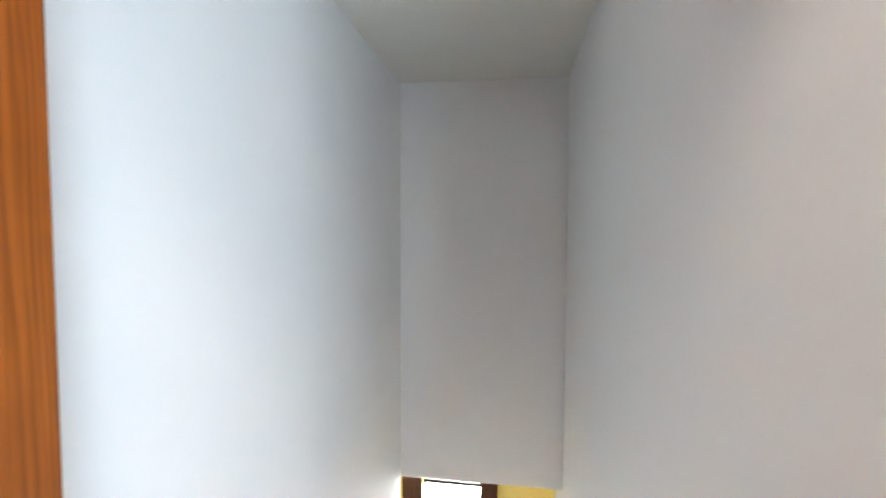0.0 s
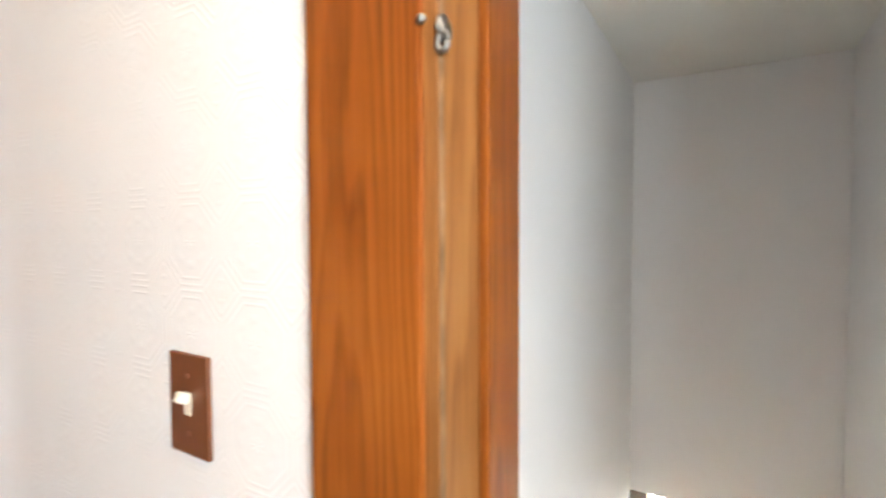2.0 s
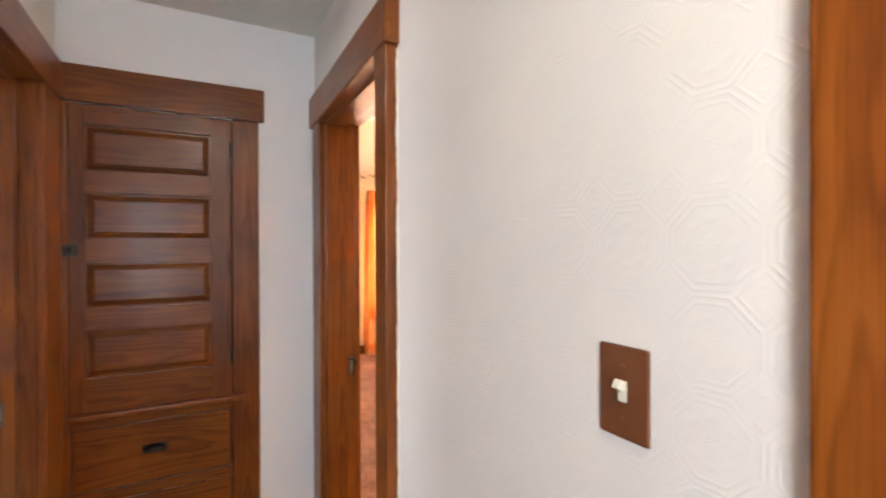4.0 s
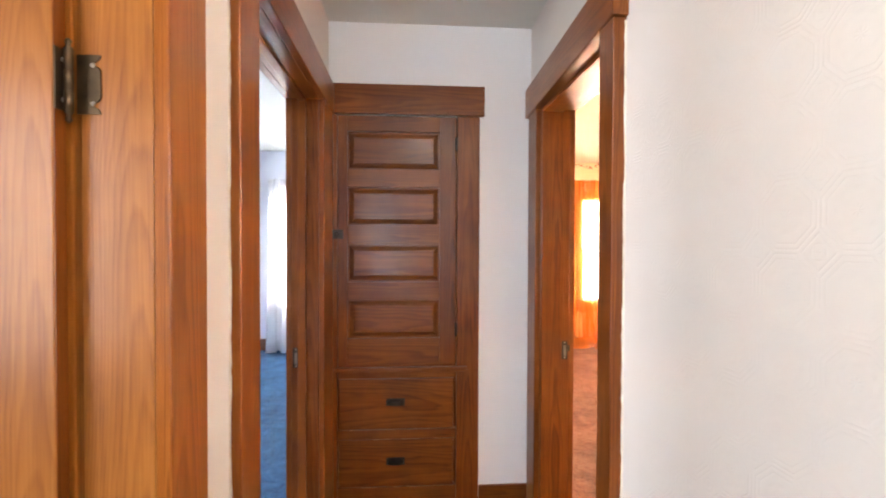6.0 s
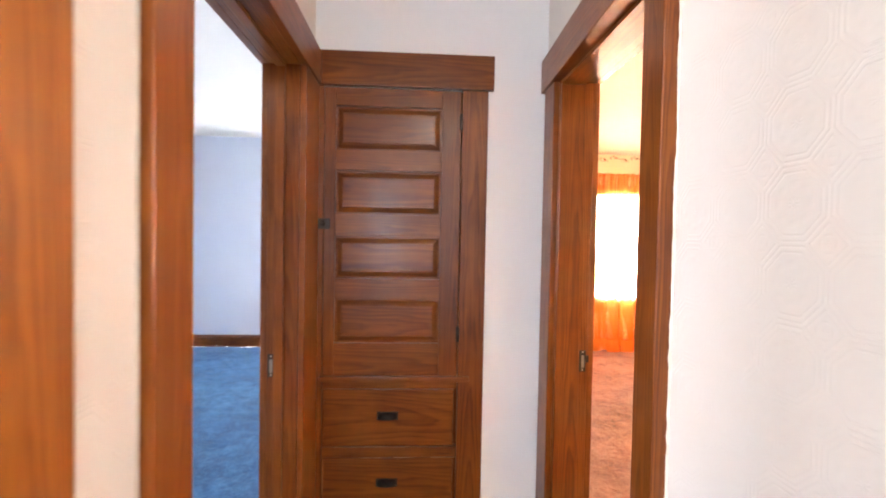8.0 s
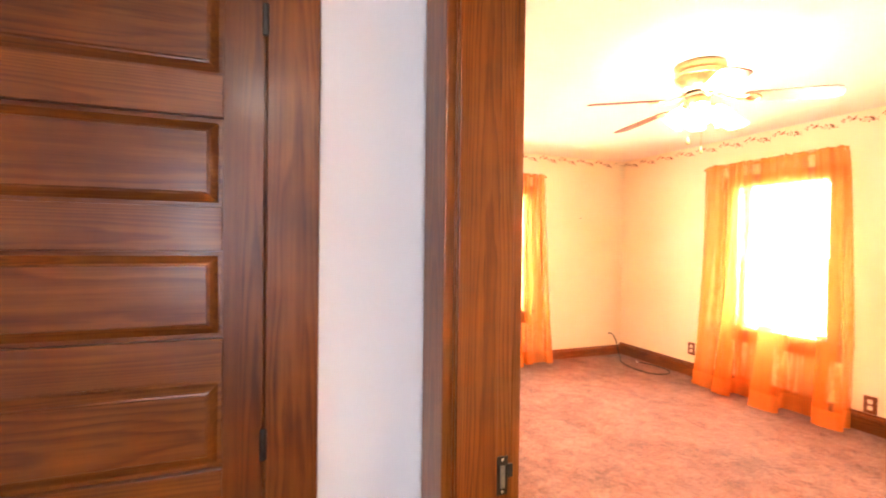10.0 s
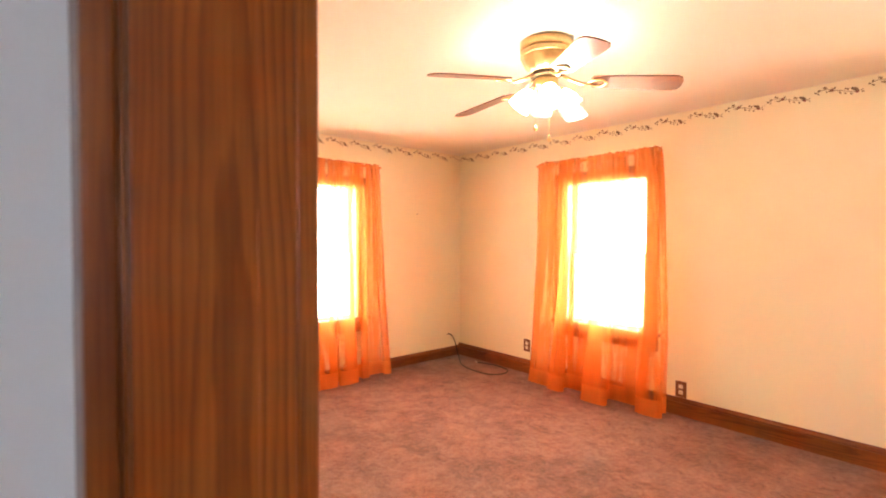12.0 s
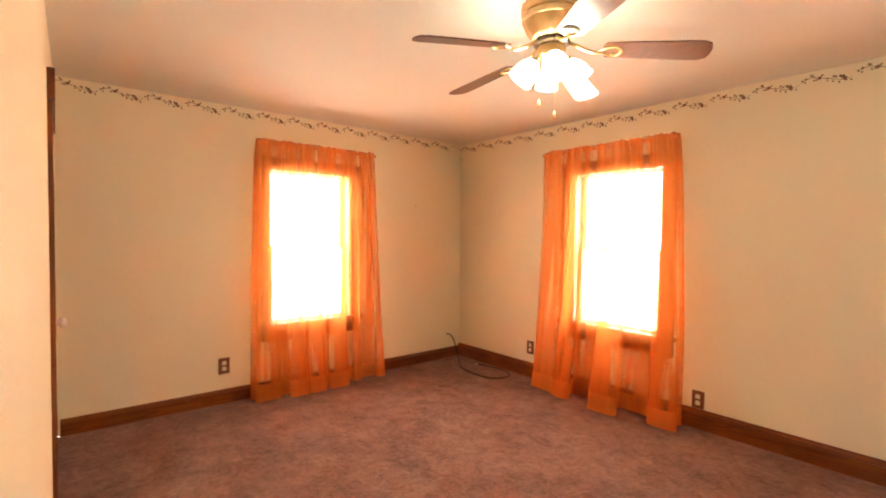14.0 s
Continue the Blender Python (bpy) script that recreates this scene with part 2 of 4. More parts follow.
VINE = simple("stencil_vine", (0.24, 0.160, 0.090), 0.8)
LEAF = simple("stencil_leaf", (0.18, 0.120, 0.066), 0.8, mottle=0.4)
PETAL = simple("stencil_petal", (0.26, 0.085, 0.075), 0.8, mottle=0.3)
RUBBED = simple("rubbed_edge", (0.22, 0.115, 0.052), 0.7, mottle=0.45, scale=22.0)
BARE = simple("bare_wood", (0.40, 0.25, 0.14), 0.7, mottle=0.4)
CHIP = simple("chipped_paint", (0.72, 0.67, 0.58), 0.7)


def sheer(name, colour, through_colour, opacity):
    m, t, b, out = node_mat(name)
    weave = add(t, "TexNoise", Scale=420.0, Detail=2.0)
    t.links.new(coords(t, (1, 1, 0.25)), weave.inputs["Vector"])
    fold = add(t, "TexNoise", Scale=1.0, Detail=2.5)
    t.links.new(coords(t, (13, 13, 0.5)), fold.inputs["Vector"])
    clear = add(t, "BsdfTransparent", Color=(*through_colour, 1))
    soft = add(t, "BsdfTranslucent", Color=(*colour, 1))
    face = add(t, "BsdfDiffuse", Color=(*colour, 1))
    cloth = add(t, "MixShader", Fac=0.45)
    t.links.new(soft.outputs[0], cloth.inputs[1])
    t.links.new(face.outputs[0], cloth.inputs[2])
    mix = t.nodes.new("ShaderNodeMixShader")
    k = math_node(t, "ADD", math_node(t, "MULTIPLY", weave.outputs["Fac"], 0.24), opacity - 0.2)
    k = math_node(t, "ADD", k, math_node(t, "MULTIPLY", math_node(t, "SUBTRACT", fold.outputs["Fac"], 0.45), 0.30))
    t.links.new(k, mix.inputs[0])
    t.links.new(clear.outputs[0], mix.inputs[1])
    t.links.new(cloth.outputs[0], mix.inputs[2])
    t.links.new(mix.outputs[0], out.inputs["Surface"])
    return m


ORANGE_SHEER = sheer("orange_sheer", (0.96, 0.27, 0.050), (1.0, 0.83, 0.65), 0.49)
ORANGE_HEM = sheer("orange_hem", (0.93, 0.28, 0.055), (1.0, 0.72, 0.45), 0.62)
WHITE_SHEER = sheer("white_sheer", (0.85, 0.87, 0.9), (1, 1, 1), 0.8)


def glowing(name, colour, strength):
    m, t, b, out = node_mat(name)
    b.inputs["Base Color"].default_value = (*colour, 1)
    b.inputs["Emission Color"].default_value = (*colour, 1)
    b.inputs["Emission Strength"].default_value = strength
    b.inputs["Roughness"].default_value = 0.4
    return m


LIT_GLASS = glowing("lit_frosted_glass", (1, 0.85, 0.64), FAN_GLOW)
DARK_GLASS = simple("frosted_glass", (0.30, 0.34, 0.38), 0.45, mottle=0.03)
HALL_GLASS = glowing("lit_hall_globe", (1, 0.92, 0.82), HALL_LAMP)
SKY_CARD = glowing("bright_overcast_sky", (0.97, 0.98, 1.0), BACKDROP_GLOW)


def clear_glass():
    m, t, b, _ = node_mat("window_glass")
    b.inputs["Base Color"].default_value = (0.97, 0.98, 0.98, 1)
    b.inputs["Roughness"].default_value = 0.02
    b.inputs["Transmission Weight"].default_value = 1.0
    b.inputs["IOR"].default_value = 1.08
    return m


GLASS = clear_glass()

# ---- building helpers ----
ORIGIN = {}


def box(bm, xs, ys, zs, bevel=0.0):
    r = bmesh.ops.create_cube(bm, size=1)
    for v in r["verts"]:
        v.co = ((xs[0] + xs[1]) / 2 + v.co.x * (xs[1] - xs[0]), (ys[0] + ys[1]) / 2 + v.co.y * (ys[1] - ys[0]), (zs[0] + zs[1]) / 2 + v.co.z * (zs[1] - zs[0]))
    if bevel:
        edges = list({e for v in r["verts"] for e in v.link_edges})
        bmesh.ops.bevel(bm, geom=edges, offset=bevel, segments=2, profile=0.6, affect="EDGES")
    return bm


def one_box(xs, ys, zs, bevel=0.003):
    return box(bmesh.new(), xs, ys, zs, bevel)


def lathe(profile, steps=24):
    """A turned shape about z from (radius, z) pairs."""
    bm = bmesh.new()
    rings = [[bm.verts.new((r * math.cos(2 * math.pi * k / steps), r * math.sin(2 * math.pi * k / steps), z)) for k in range(steps)] for r, z in profile]
    for a, b in zip(rings, rings[1:]):
        for k in range(steps):
            bm.faces.new((a[k], a[(k + 1) % steps], b[(k + 1) % steps], b[k]))
    for ring in (rings[0], rings[-1]):
        bm.faces.new(ring)
    bmesh.ops.recalc_face_normals(bm, faces=bm.faces)
    for f in bm.faces:
        f.smooth = True
    return bm


def tube(points, radius, sides=8):
    bm = bmesh.new()
    pts = [Vector(p) for p in points]
    rings = []
    for k, p in enumerate(pts):
        d = (pts[min(k + 1, len(pts) - 1)] - pts[max(k - 1, 0)]).normalized()
        q = d.to_track_quat("Z", "Y")
        rings.append([bm.verts.new(p + q @ Vector((radius * math.cos(2 * math.pi * s / sides), radius * math.sin(2 * math.pi * s / sides), 0))) for s in range(sides)])
    for a, b in zip(rings, rings[1:]):
        for s in range(sides):
            bm.faces.new((a[s], a[(s + 1) % sides], b[(s + 1) % sides], b[s]))
    for ring in (rings[0], rings[-1]):
        bm.faces.new(ring)
    bmesh.ops.recalc_face_normals(bm, faces=bm.faces)
    for f in bm.faces:
        f.smooth = True
    return bm


def moved(bm, m):
    bmesh.ops.transform(bm, matrix=m, verts=bm.verts)
    return bm


def mesh_of(name, bm, material):
    me = bpy.data.meshes.new(name)
    bm.to_mesh(me)
    bm.free()
    for m in material if isinstance(material, list) else [material]:
        me.materials.append(m)
    return me


def solid(name, bm, material, label, category, kind="structure", group=""):
    return tagged(new(name, mesh_of(name, bm, material)), label, category, group, kind)


def root(name, place, label, category, group="", kind=""):
    ob = new(name)
    ob.location = place
    ob.empty_display_size = 0.1
    ORIGIN[ob.name] = Vector(place)
    return tagged(ob, label, category, group, kind)


def part(name, bm, material, parent, label=""):
    bmesh.ops.translate(bm, verts=bm.verts, vec=-ORIGIN[parent.name])
    ob = new(name, mesh_of(name, bm, material))
    ob.parent = parent
    ORIGIN[ob.name] = ORIGIN[parent.name]
    return tagged(ob, label) if label else ob


# ---- plan ----
HALL_W, HALL_E, HALL_S, HALL_H = -2.75, 1.4, -1.04, 2.465
WALL_N = 0.14
ROOM_W, ROOM_N, ROOM_E, ROOM_H = -6.30, 3.78, -0.75, 2.44
FAN_TOP = 2.402
HEAD_Z, HEAD_T = 1.995, 2.14
D1 = (-2.560, -1.750)
D2 = (-2.48, -1.562)
D3 = (-1.102, -0.30)
D4 = (-0.424, 0.31)
STAIR_W, STAIR_E, STAIR_END, STAIR_H = -0.635, 0.25, 2.28, 2.18
J = 0.02


def pierced(axis, lo, hi, y0, y1, z0, z1, holes):
    """A wall from lo to hi along x or y, between y0 and y1 across, with holes (a, b, za, zb)."""
    bm = bmesh.new()

    def slab(a, b, za, zb):
        if b - a > 1e-4 and zb - za > 1e-4:
            if axis == "x":
                box(bm, (a, b), (y0, y1), (za, zb))
            else:
                box(bm, (y0, y1), (a, b), (za, zb))
    at = lo
    for a, b, za, zb in sorted(holes):
        slab(at, a, z0, z1)
        slab(a, b, z0, za)
        slab(a, b, zb, z1)
        at = b
    slab(at, hi, z0, z1)
    return bm


# hall shell
bm = pierced("x", HALL_W, HALL_E, 0, WALL_N, 0, HALL_H, [(D1[0] - J, D1[1] + J, 0, HEAD_Z + J), (D4[0] - J, D4[1] + J, 0, HEAD_Z + J)])
for v in bm.verts:
    if abs(v.co.y) < 1e-4 and abs(v.co.x - D1[1] - J) < 1e-3:
        v.co.y = -0.024
solid("wall_north", bm, HALL_PAPER, "cream embossed wallpaper hall wall with two doorways", "wall")
solid("wall_south", pierced("x", HALL_W, HALL_E, HALL_S - 0.12, HALL_S, 0, HALL_H, [(D2[0] - J, D2[1] + J, 0, HEAD_Z + J), (D3[0] - J, D3[1] + J, 0, HEAD_Z + J), (0.54, 1.16, 0.85, 1.95)]), HALL_PAPER, "cream painted hall wall with two doorways", "wall")
solid("wall_west", pierced("y", HALL_S - 0.12, WALL_N, HALL_W - 0.1, HALL_W, 0, HALL_H, [(-1.03, -0.33, 0.0, 2.0)]), HALL_WHITE, "white painted end wall round a built-in cabinet", "wall")
solid("wall_east", pierced("y", HALL_S, 0, HALL_E, HALL_E + 0.12, 0, HALL_H, []), HALL_WHITE, "white painted hall end wall", "wall")
solid("ceiling_hall", one_box((HALL_W - 0.1, HALL_E + 0.12), (HALL_S - 0.12, WALL_N), (HALL_H, HALL_H + 0.1), 0), CEILING, "off-white painted hall ceiling", "ceiling")
# out of view; its dark colour is there to shade the lower woodwork
solid("floor_hall", one_box((HALL_W - 0.1, HALL_E + 0.12), (HALL_S - 0.12, WALL_N), (-0.12, 0), 0), HALL_CARPET, "unseen hall floor, dark brown so that it bounces little light", "floor")
solid("baseboard_hall_end", one_box((HALL_W, HALL_W + 0.018), (-0.268, -0.002), (0, 0.085), 0.004), FIR["y"], "brown stained wooden baseboard", "baseboard")
bm = bmesh.new()
for a, b in ((-1.622, -0.59), (0.49, HALL_E)):
    box(bm, (a, b), (-0.036, -0.001), (0, 0.085), 0.004)
solid("baseboard_hall_north", bm, FIR["x"], "brown stained wooden baseboard", "baseboard")

# bedroom shell
WIN_W = (1.605, 2.385, 0.60, 1.90)
WIN_N = (-4.79, -3.985, 0.62, 1.90)
WIN_E = (-2.28, -1.48, 0.62, 1.90)
solid("wall_bedroom_west", pierced("y", 0.0, ROOM_N + 0.15, ROOM_W - 0.18, ROOM_W, 0, ROOM_H, [WIN_W]), ROOM_CREAM, "cream painted bedroom wall with one window", "wall")
solid("wall_bedroom_north", pierced("x", ROOM_W, ROOM_E + 0.13, ROOM_N, ROOM_N + 0.18, 0, ROOM_H, [WIN_N, WIN_E]), ROOM_CREAM, "cream painted bedroom wall with two windows", "wall")
solid("wall_bedroom_east", one_box((ROOM_E, STAIR_W), (WALL_N, ROOM_N), (0, ROOM_H), 0), ROOM_CREAM, "cream painted bedroom wall", "wall")
bm = pierced("x", HALL_W, ROOM_E, WALL_N, WALL_N + 0.006, 0, ROOM_H, [(D1[0] - J, D1[1] + J, 0, HEAD_Z + J)])
CLOSET = (-6.08, -5.33)


def slanted(a, b, za, zb):
    """Part of the bedroom's south wall, which runs a little out of square."""
    ya, yb = (0.146 - 0.0205 * (v - HALL_W) for v in (a, b))
    p = [bm.verts.new(c) for c in ((a, 0.0, za), (b, 0.0, za), (b, yb, za), (a, ya, za), (a, 0.0, zb), (b, 0.0, zb), (b, yb, zb), (a, ya, zb))]
    for f in ((3, 2, 1, 0), (4, 5, 6, 7), (0, 1, 5, 4), (1, 2, 6, 5), (2, 3, 7, 6), (3, 0, 4, 7)):
        bm.faces.new([p[k] for k in f])


slanted(CLOSET[1], HALL_W, 0, ROOM_H)
slanted(ROOM_W, CLOSET[0], 0, ROOM_H)
slanted(CLOSET[0], CLOSET[1], HEAD_Z, ROOM_H)
solid("wall_bedroom_south", bm, ROOM_CREAM, "cream painted bedroom wall with two doors", "wall")


def coved_ceiling(x0, x1, y0, y1, z, r):
    """A plaster ceiling whose edges curve down a little to the walls."""
    bm = bmesh.new()
    rings = []
    for k in range(7):
        a = math.pi / 2 * k / 6
        inset, down = r * (1 - math.cos(a)), r * 0.11 * (1 - math.sin(a))
        rings.append([bm.verts.new(c) for c in ((x0 + inset, y0 + inset, z - down), (x1 - inset, y0 + inset, z - down), (x1 - inset, y1 - inset, z - down), (x0 + inset, y1 - inset, z - down))])
    for a, b in zip(rings, rings[1:]):
        for k in range(4):
            f = bm.faces.new((a[k], b[k], b[(k + 1) % 4], a[(k + 1) % 4]))
            f.smooth = True
    bm.faces.new(rings[-1][::-1])
    top = [bm.verts.new((v.co.x, v.co.y, z + 0.1)) for v in rings[0]]
    for k in range(4):
        bm.faces.new((rings[0][k], rings[0][(k + 1) % 4], top[(k + 1) % 4], top[k]))
    bm.faces.new(top)
    bmesh.ops.recalc_face_normals(bm, faces=bm.faces)
    return bm


solid("ceiling_bedroom", coved_ceiling(ROOM_W, ROOM_E, 0.14, ROOM_N, FAN_TOP, 0.16), CEILING, "off-white plaster bedroom ceiling with coved edges", "ceiling")


def carpet_sheet(x0, x1, y0, y1, step, amp):
    nx, ny = int((x1 - x0) / step), int((y1 - y0) / step)
    verts, faces = [], []
    for j in range(ny + 1):
        for i in range(nx + 1):
            x, y = x0 + (x1 - x0) * i / nx, y0 + (y1 - y0) * j / ny
            verts.append((x, y, amp * noise.noise((x * 9, y * 9, 0)) + amp * 0.8 * noise.noise((x * 31, y * 31, 4)) - amp))
    for j in range(ny):
        for i in range(nx):
            a = j * (nx + 1) + i
            faces.append((a, a + 1, a + nx + 2, a + nx + 1))
    me = bpy.data.meshes.new("carpet")
    me.from_pydata(verts, [], faces)
    return me


me = carpet_sheet(ROOM_W, ROOM_E, WALL_N - 0.005, ROOM_N, 0.018, 0.004)
me.materials.append(ROSE_CARPET)
tagged(new("floor_bedroom", me), "dusty rose wall-to-wall carpet, vacuum-marked", "carpet", "", "structure")
solid("floor_bedroom_base", one_box((ROOM_W, ROOM_E), (0, ROOM_N), (-0.12, -0.02), 0), HALL_CARPET, "plain floor under the carpet", "floor")


def base_profile(length, thick=0.02, high=0.14):
    """A baseboard along x from 0 to length, its face towards -y: flat board with a moulded cap."""
    bm = bmesh.new()
    prof = [(0, 0), (-thick, 0), (-thick, high * 0.74), (-thick * 1.25, high * 0.78), (-thick * 1.1, high * 0.86), (-thick * 0.6, high * 0.92), (-thick * 0.5, high), (0, high)]
    ends = [[bm.verts.new((x, y, z)) for y, z in prof] for x in (0, length)]
    for k in range(len(prof)):
        bm.faces.new((ends[0][k], ends[0][(k + 1) % len(prof)], ends[1][(k + 1) % len(prof)], ends[1][k]))
    bm.faces.new(ends[0])
    bm.faces.new(ends[1][::-1])
    bmesh.ops.recalc_face_normals(bm, faces=bm.faces)
    return bm


solid("baseboard_bedroom_north", moved(base_profile(ROOM_E - ROOM_W), pose(ROOM_W, ROOM_N, 0)), FIR["x"], "brown stained moulded baseboard", "baseboard")
solid("baseboard_bedroom_west", moved(base_profile(ROOM_N - 0.25, 0.02, 0.112), pose(ROOM_W, 0.23, 0, 0, 0, 90)), FIR["y"], "brown stained moulded baseboard", "baseboard")


# ---- door frames ----
def door_frame(name, label, xa, xb, ya, yb, casings, head_reach, wide=0.14, stop_at=0.5, thick=0.025, room_thick=0.025, jambs=None, stops=True, stop_half=0.018, jamb_from=0.0, low_edge=None, proud=None, trim=None, trim_low=None, reveal=0.001):
    """Jambs, stops and flat casings of a doorway in a wall along x, ya to yb across. casings: which faces carry trim ('a', 'b')."""
    trim = trim or FIR
    ob = root(name, ((xa + xb) / 2, (ya + yb) / 2, 0), label, "door frame", "", "structure")
    for a, b in ((xa - J, xa), (xb, xb + J)):
        part("jamb", one_box((a, b), (ya + jamb_from, yb), (0, HEAD_Z), 0.002), (jambs or FIR)["z"], ob)
    part("head_jamb", one_box((xa - J, xb + J), (ya, yb), (HEAD_Z, HEAD_Z + J), 0.002), FIR["x"], ob)
    ys = ya + (yb - ya) * stop_at
    if stops:
        for a, b in ((xa, xa + 0.012), (xb - 0.012, xb)):
            part("stop", one_box((a, b), (ys - stop_half, ys + stop_half), (0, HEAD_Z - 0.012), 0.003), FIR["z"], ob)
        part("head_stop", one_box((xa, xb), (ys - stop_half, ys + stop_half), (HEAD_Z - 0.012, HEAD_Z), 0.003), FIR["x"], ob)
    for side in casings:
        y0, y1 = (ya - thick, ya) if side == "a" else (yb, yb + room_thick)
        h0, h1 = (ya - thick - 0.007, ya) if side == "a" else (yb, yb + room_thick + 0.007)
        lo, hi = max(xa - wide, head_reach[0] + 0.012), min(xb + wide, head_reach[1] - 0.012)
        lo = low_edge or lo
        part("casing", one_box((lo, xa - reveal), (y0, y1), (0, HEAD_Z), 0.004), (trim_low or trim)["z"], ob)
        right = proud if proud and side == "a" else (xb + reveal, hi, y0)
        part("casing", one_box(right[:2], (right[2], y1), (0, HEAD_Z), 0.004), trim["z"], ob)
        head = one_box(head_reach, (h0, h1), (HEAD_Z, HEAD_T), 0.004)
        if proud and side == "a":
            for v in head.verts:
                if v.co.y < -0.01:
                    v.co.y -= 0.036 * (v.co.x - head_reach[0]) / (head_reach[1] - head_reach[0])
        part("head_casing", head, FIR["x"], ob)
    return ob


d1 = door_frame("door_1", "dark-stained wooden door frame to the bedroom", D1[0], D1[1], 0, WALL_N + 0.006, "ab", (-2.742, -1.610), stop_at=0.377, stop_half=0.051, proud=(-1.717, -1.622, -0.061))
# east casing carries the lightened fir for the light on it, west plain fir
d2 = door_frame("door_2", "dark-stained wooden door frame to the blue room", D2[0], D2[1], HALL_S - 0.12, HALL_S, "ab", (-2.735, -1.400), stop_at=0.4, low_edge=-2.722, trim=AMBER_LIT, trim_low=FIR)
# casings coloured brighter to make up for light that misses them
d3 = door_frame("door_3", "stained wooden door frame to a side room", D3[0], D3[1], HALL_S - 0.12, HALL_S, "ab", (-1.262, -0.14), stop_at=0.45, jambs=OAK, stops=False, jamb_from=0.012, trim=ORANGE_LIT)
# casing colour lightened for the light at the stair head; jamb rubbed pale
d4 = door_frame("door_4", "orange-brown wooden door frame at the stair head", D4[0], D4[1], 0, WALL_N, "a", (-0.592, 0.48), wide=0.152, stop_at=0.70, stop_half=0.041, jambs=PALE_FIR, jamb_from=-0.019, trim=AMBER_LIT, reveal=0.0145)


def strike(parent, x, y, z, face):
    """A mortise strike plate let into a jamb that faces along x."""
    s = part("strike_plate", one_box((x, x + face * 0.003), (y - 0.014, y + 0.014), (z - 0.045, z + 0.045), 0.001), IRON, parent, "small dark metal strike plate")
    part("keeper", one_box((x + face * 0.003, x + face * 0.006), (y - 0.006, y + 0.006), (z - 0.028, z + 0.024), 0.001), DULL_STEEL, s)
    part("lip", one_box((x, x + face * 0.005), (y + 0.014, y + 0.026), (z - 0.005, z + 0.025), 0.001), IRON, s)
    for dz in (-0.037, 0.037):
        part("screw", moved(lathe([(0.0035, 0), (0.003, 0.0015)], 10), pose(x + face * 0.003, y, z + dz, 0, 90 * face, 0)), STEEL, s)


strike(d1, D1[0], 0.124, 0.83, 1)
strike(d2, D2[0], HALL_S - 0.1, 0.83, 1)

# worn paint where casings meet the wallpaper
def ragged(along, u, out, widths, seed, high=HEAD_Z):
    """A thin ragged ribbon up a board's edge. along(u, z) gives the point, out is the way it widens, widths its least and most."""
    bm = bmesh.new()
    last = None
    for k in range(221):
        z = 0.02 + (high - 0.03) * k / 220
        n = 0.5 + 0.5 * noise.noise((z * 6, seed, 0)) + 0.22 * noise.noise((z * 40, seed, 3))
        w = widths[0] + (widths[1] - widths[0]) * min(1, max(0, n))
        pair = [bm.verts.new(along(u, z)), bm.verts.new(along(u + out * w, z))]
        if last:
            bm.faces.new((last[0], last[1], pair[1], pair[0]))
        last = pair
    return bm


part("paint_edge", ragged(lambda u, z: (-1.6208, u, z), -0.0215, -1, (0.001, 0.012), 1), CHIP, d1, "ragged cream paint line along the casing")
part("paint_edge", ragged(lambda u, z: (-1.4108, u, z), HALL_S + 0.001, 1, (0.001, 0.010), 2), CHIP, d2, "ragged cream paint line along the casing")
part("worn_edge", ragged(lambda u, z: (D4[0] + 0.0012, u, z), -0.0185, 1, (0.001, 0.014), 3), RUBBED, d4, "pale worn edge of the jamb")

# hook and eye on the stair door jamb
hook = root("eye_latch", (D4[0], -0.006, 1.575), "small steel eye latch screwed to the door jamb", "latch")
part("base_plate", moved(lathe([(0.012, 0), (0.012, 0.002), (0.006, 0.004)], 16), pose(D4[0] + 0.002, -0.012, 1.588, 0, 90, 0)), DULL_STEEL, hook)
ring = [(D4[0] + 0.006 + 0.005 * math.cos(a), -0.020, 1.574 + 0.008 * math.sin(a)) for a in [2 * math.pi * k / 16 for k in range(17)]]
part("eye", tube(ring, 0.0028), DULL_STEEL, hook)
part("stem", tube([(D4[0], -0.020, 1.588), (D4[0] + 0.005, -0.020, 1.587), (D4[0] + 0.006, -0.020, 1.581)], 0.003), DULL_STEEL, hook)
part("screw_head", moved(lathe([(0.005, 0), (0.0045, 0.002), (0.002, 0.004)], 14), pose(D4[0] - 0.012, -0.025, 1.595, 90, 0, 0)), DULL_STEEL, hook)


# ---- panelled doors ----
def raised_panel(bm, u0, u1, v0, v1, depth, place):
    """A recessed panel with a raised field. place(u, v, d) gives a point; d is out of the face."""
    m = 0.030
    rect = lambda i, d: [bm.verts.new(place(*c, d)) for c in ((u0 + i, v0 + i), (u1 - i, v0 + i), (u1 - i, v1 - i), (u0 + i, v1 - i))]
    loops = [rect(-0.004, -depth), rect(0.010, -depth), rect(m - 0.004, -depth * 0.35), rect(m, -depth * 0.30), rect(m + 0.002, -depth * 0.12)]
    for a, b in zip(loops, loops[1:]):
        for k in range(4):
            bm.faces.new((a[k], a[(k + 1) % 4], b[(k + 1) % 4], b[k]))
    bm.faces.new(loops[-1])
    back = rect(-0.004, -depth - 0.008)
    for k in range(4):
        bm.faces.new((back[k], back[(k + 1) % 4], loops[0][(k + 1) % 4], loops[0][k]))
    bm.faces.new(back[::-1])
    bmesh.ops.recalc_face_normals(bm, faces=bm.faces)
    return bm


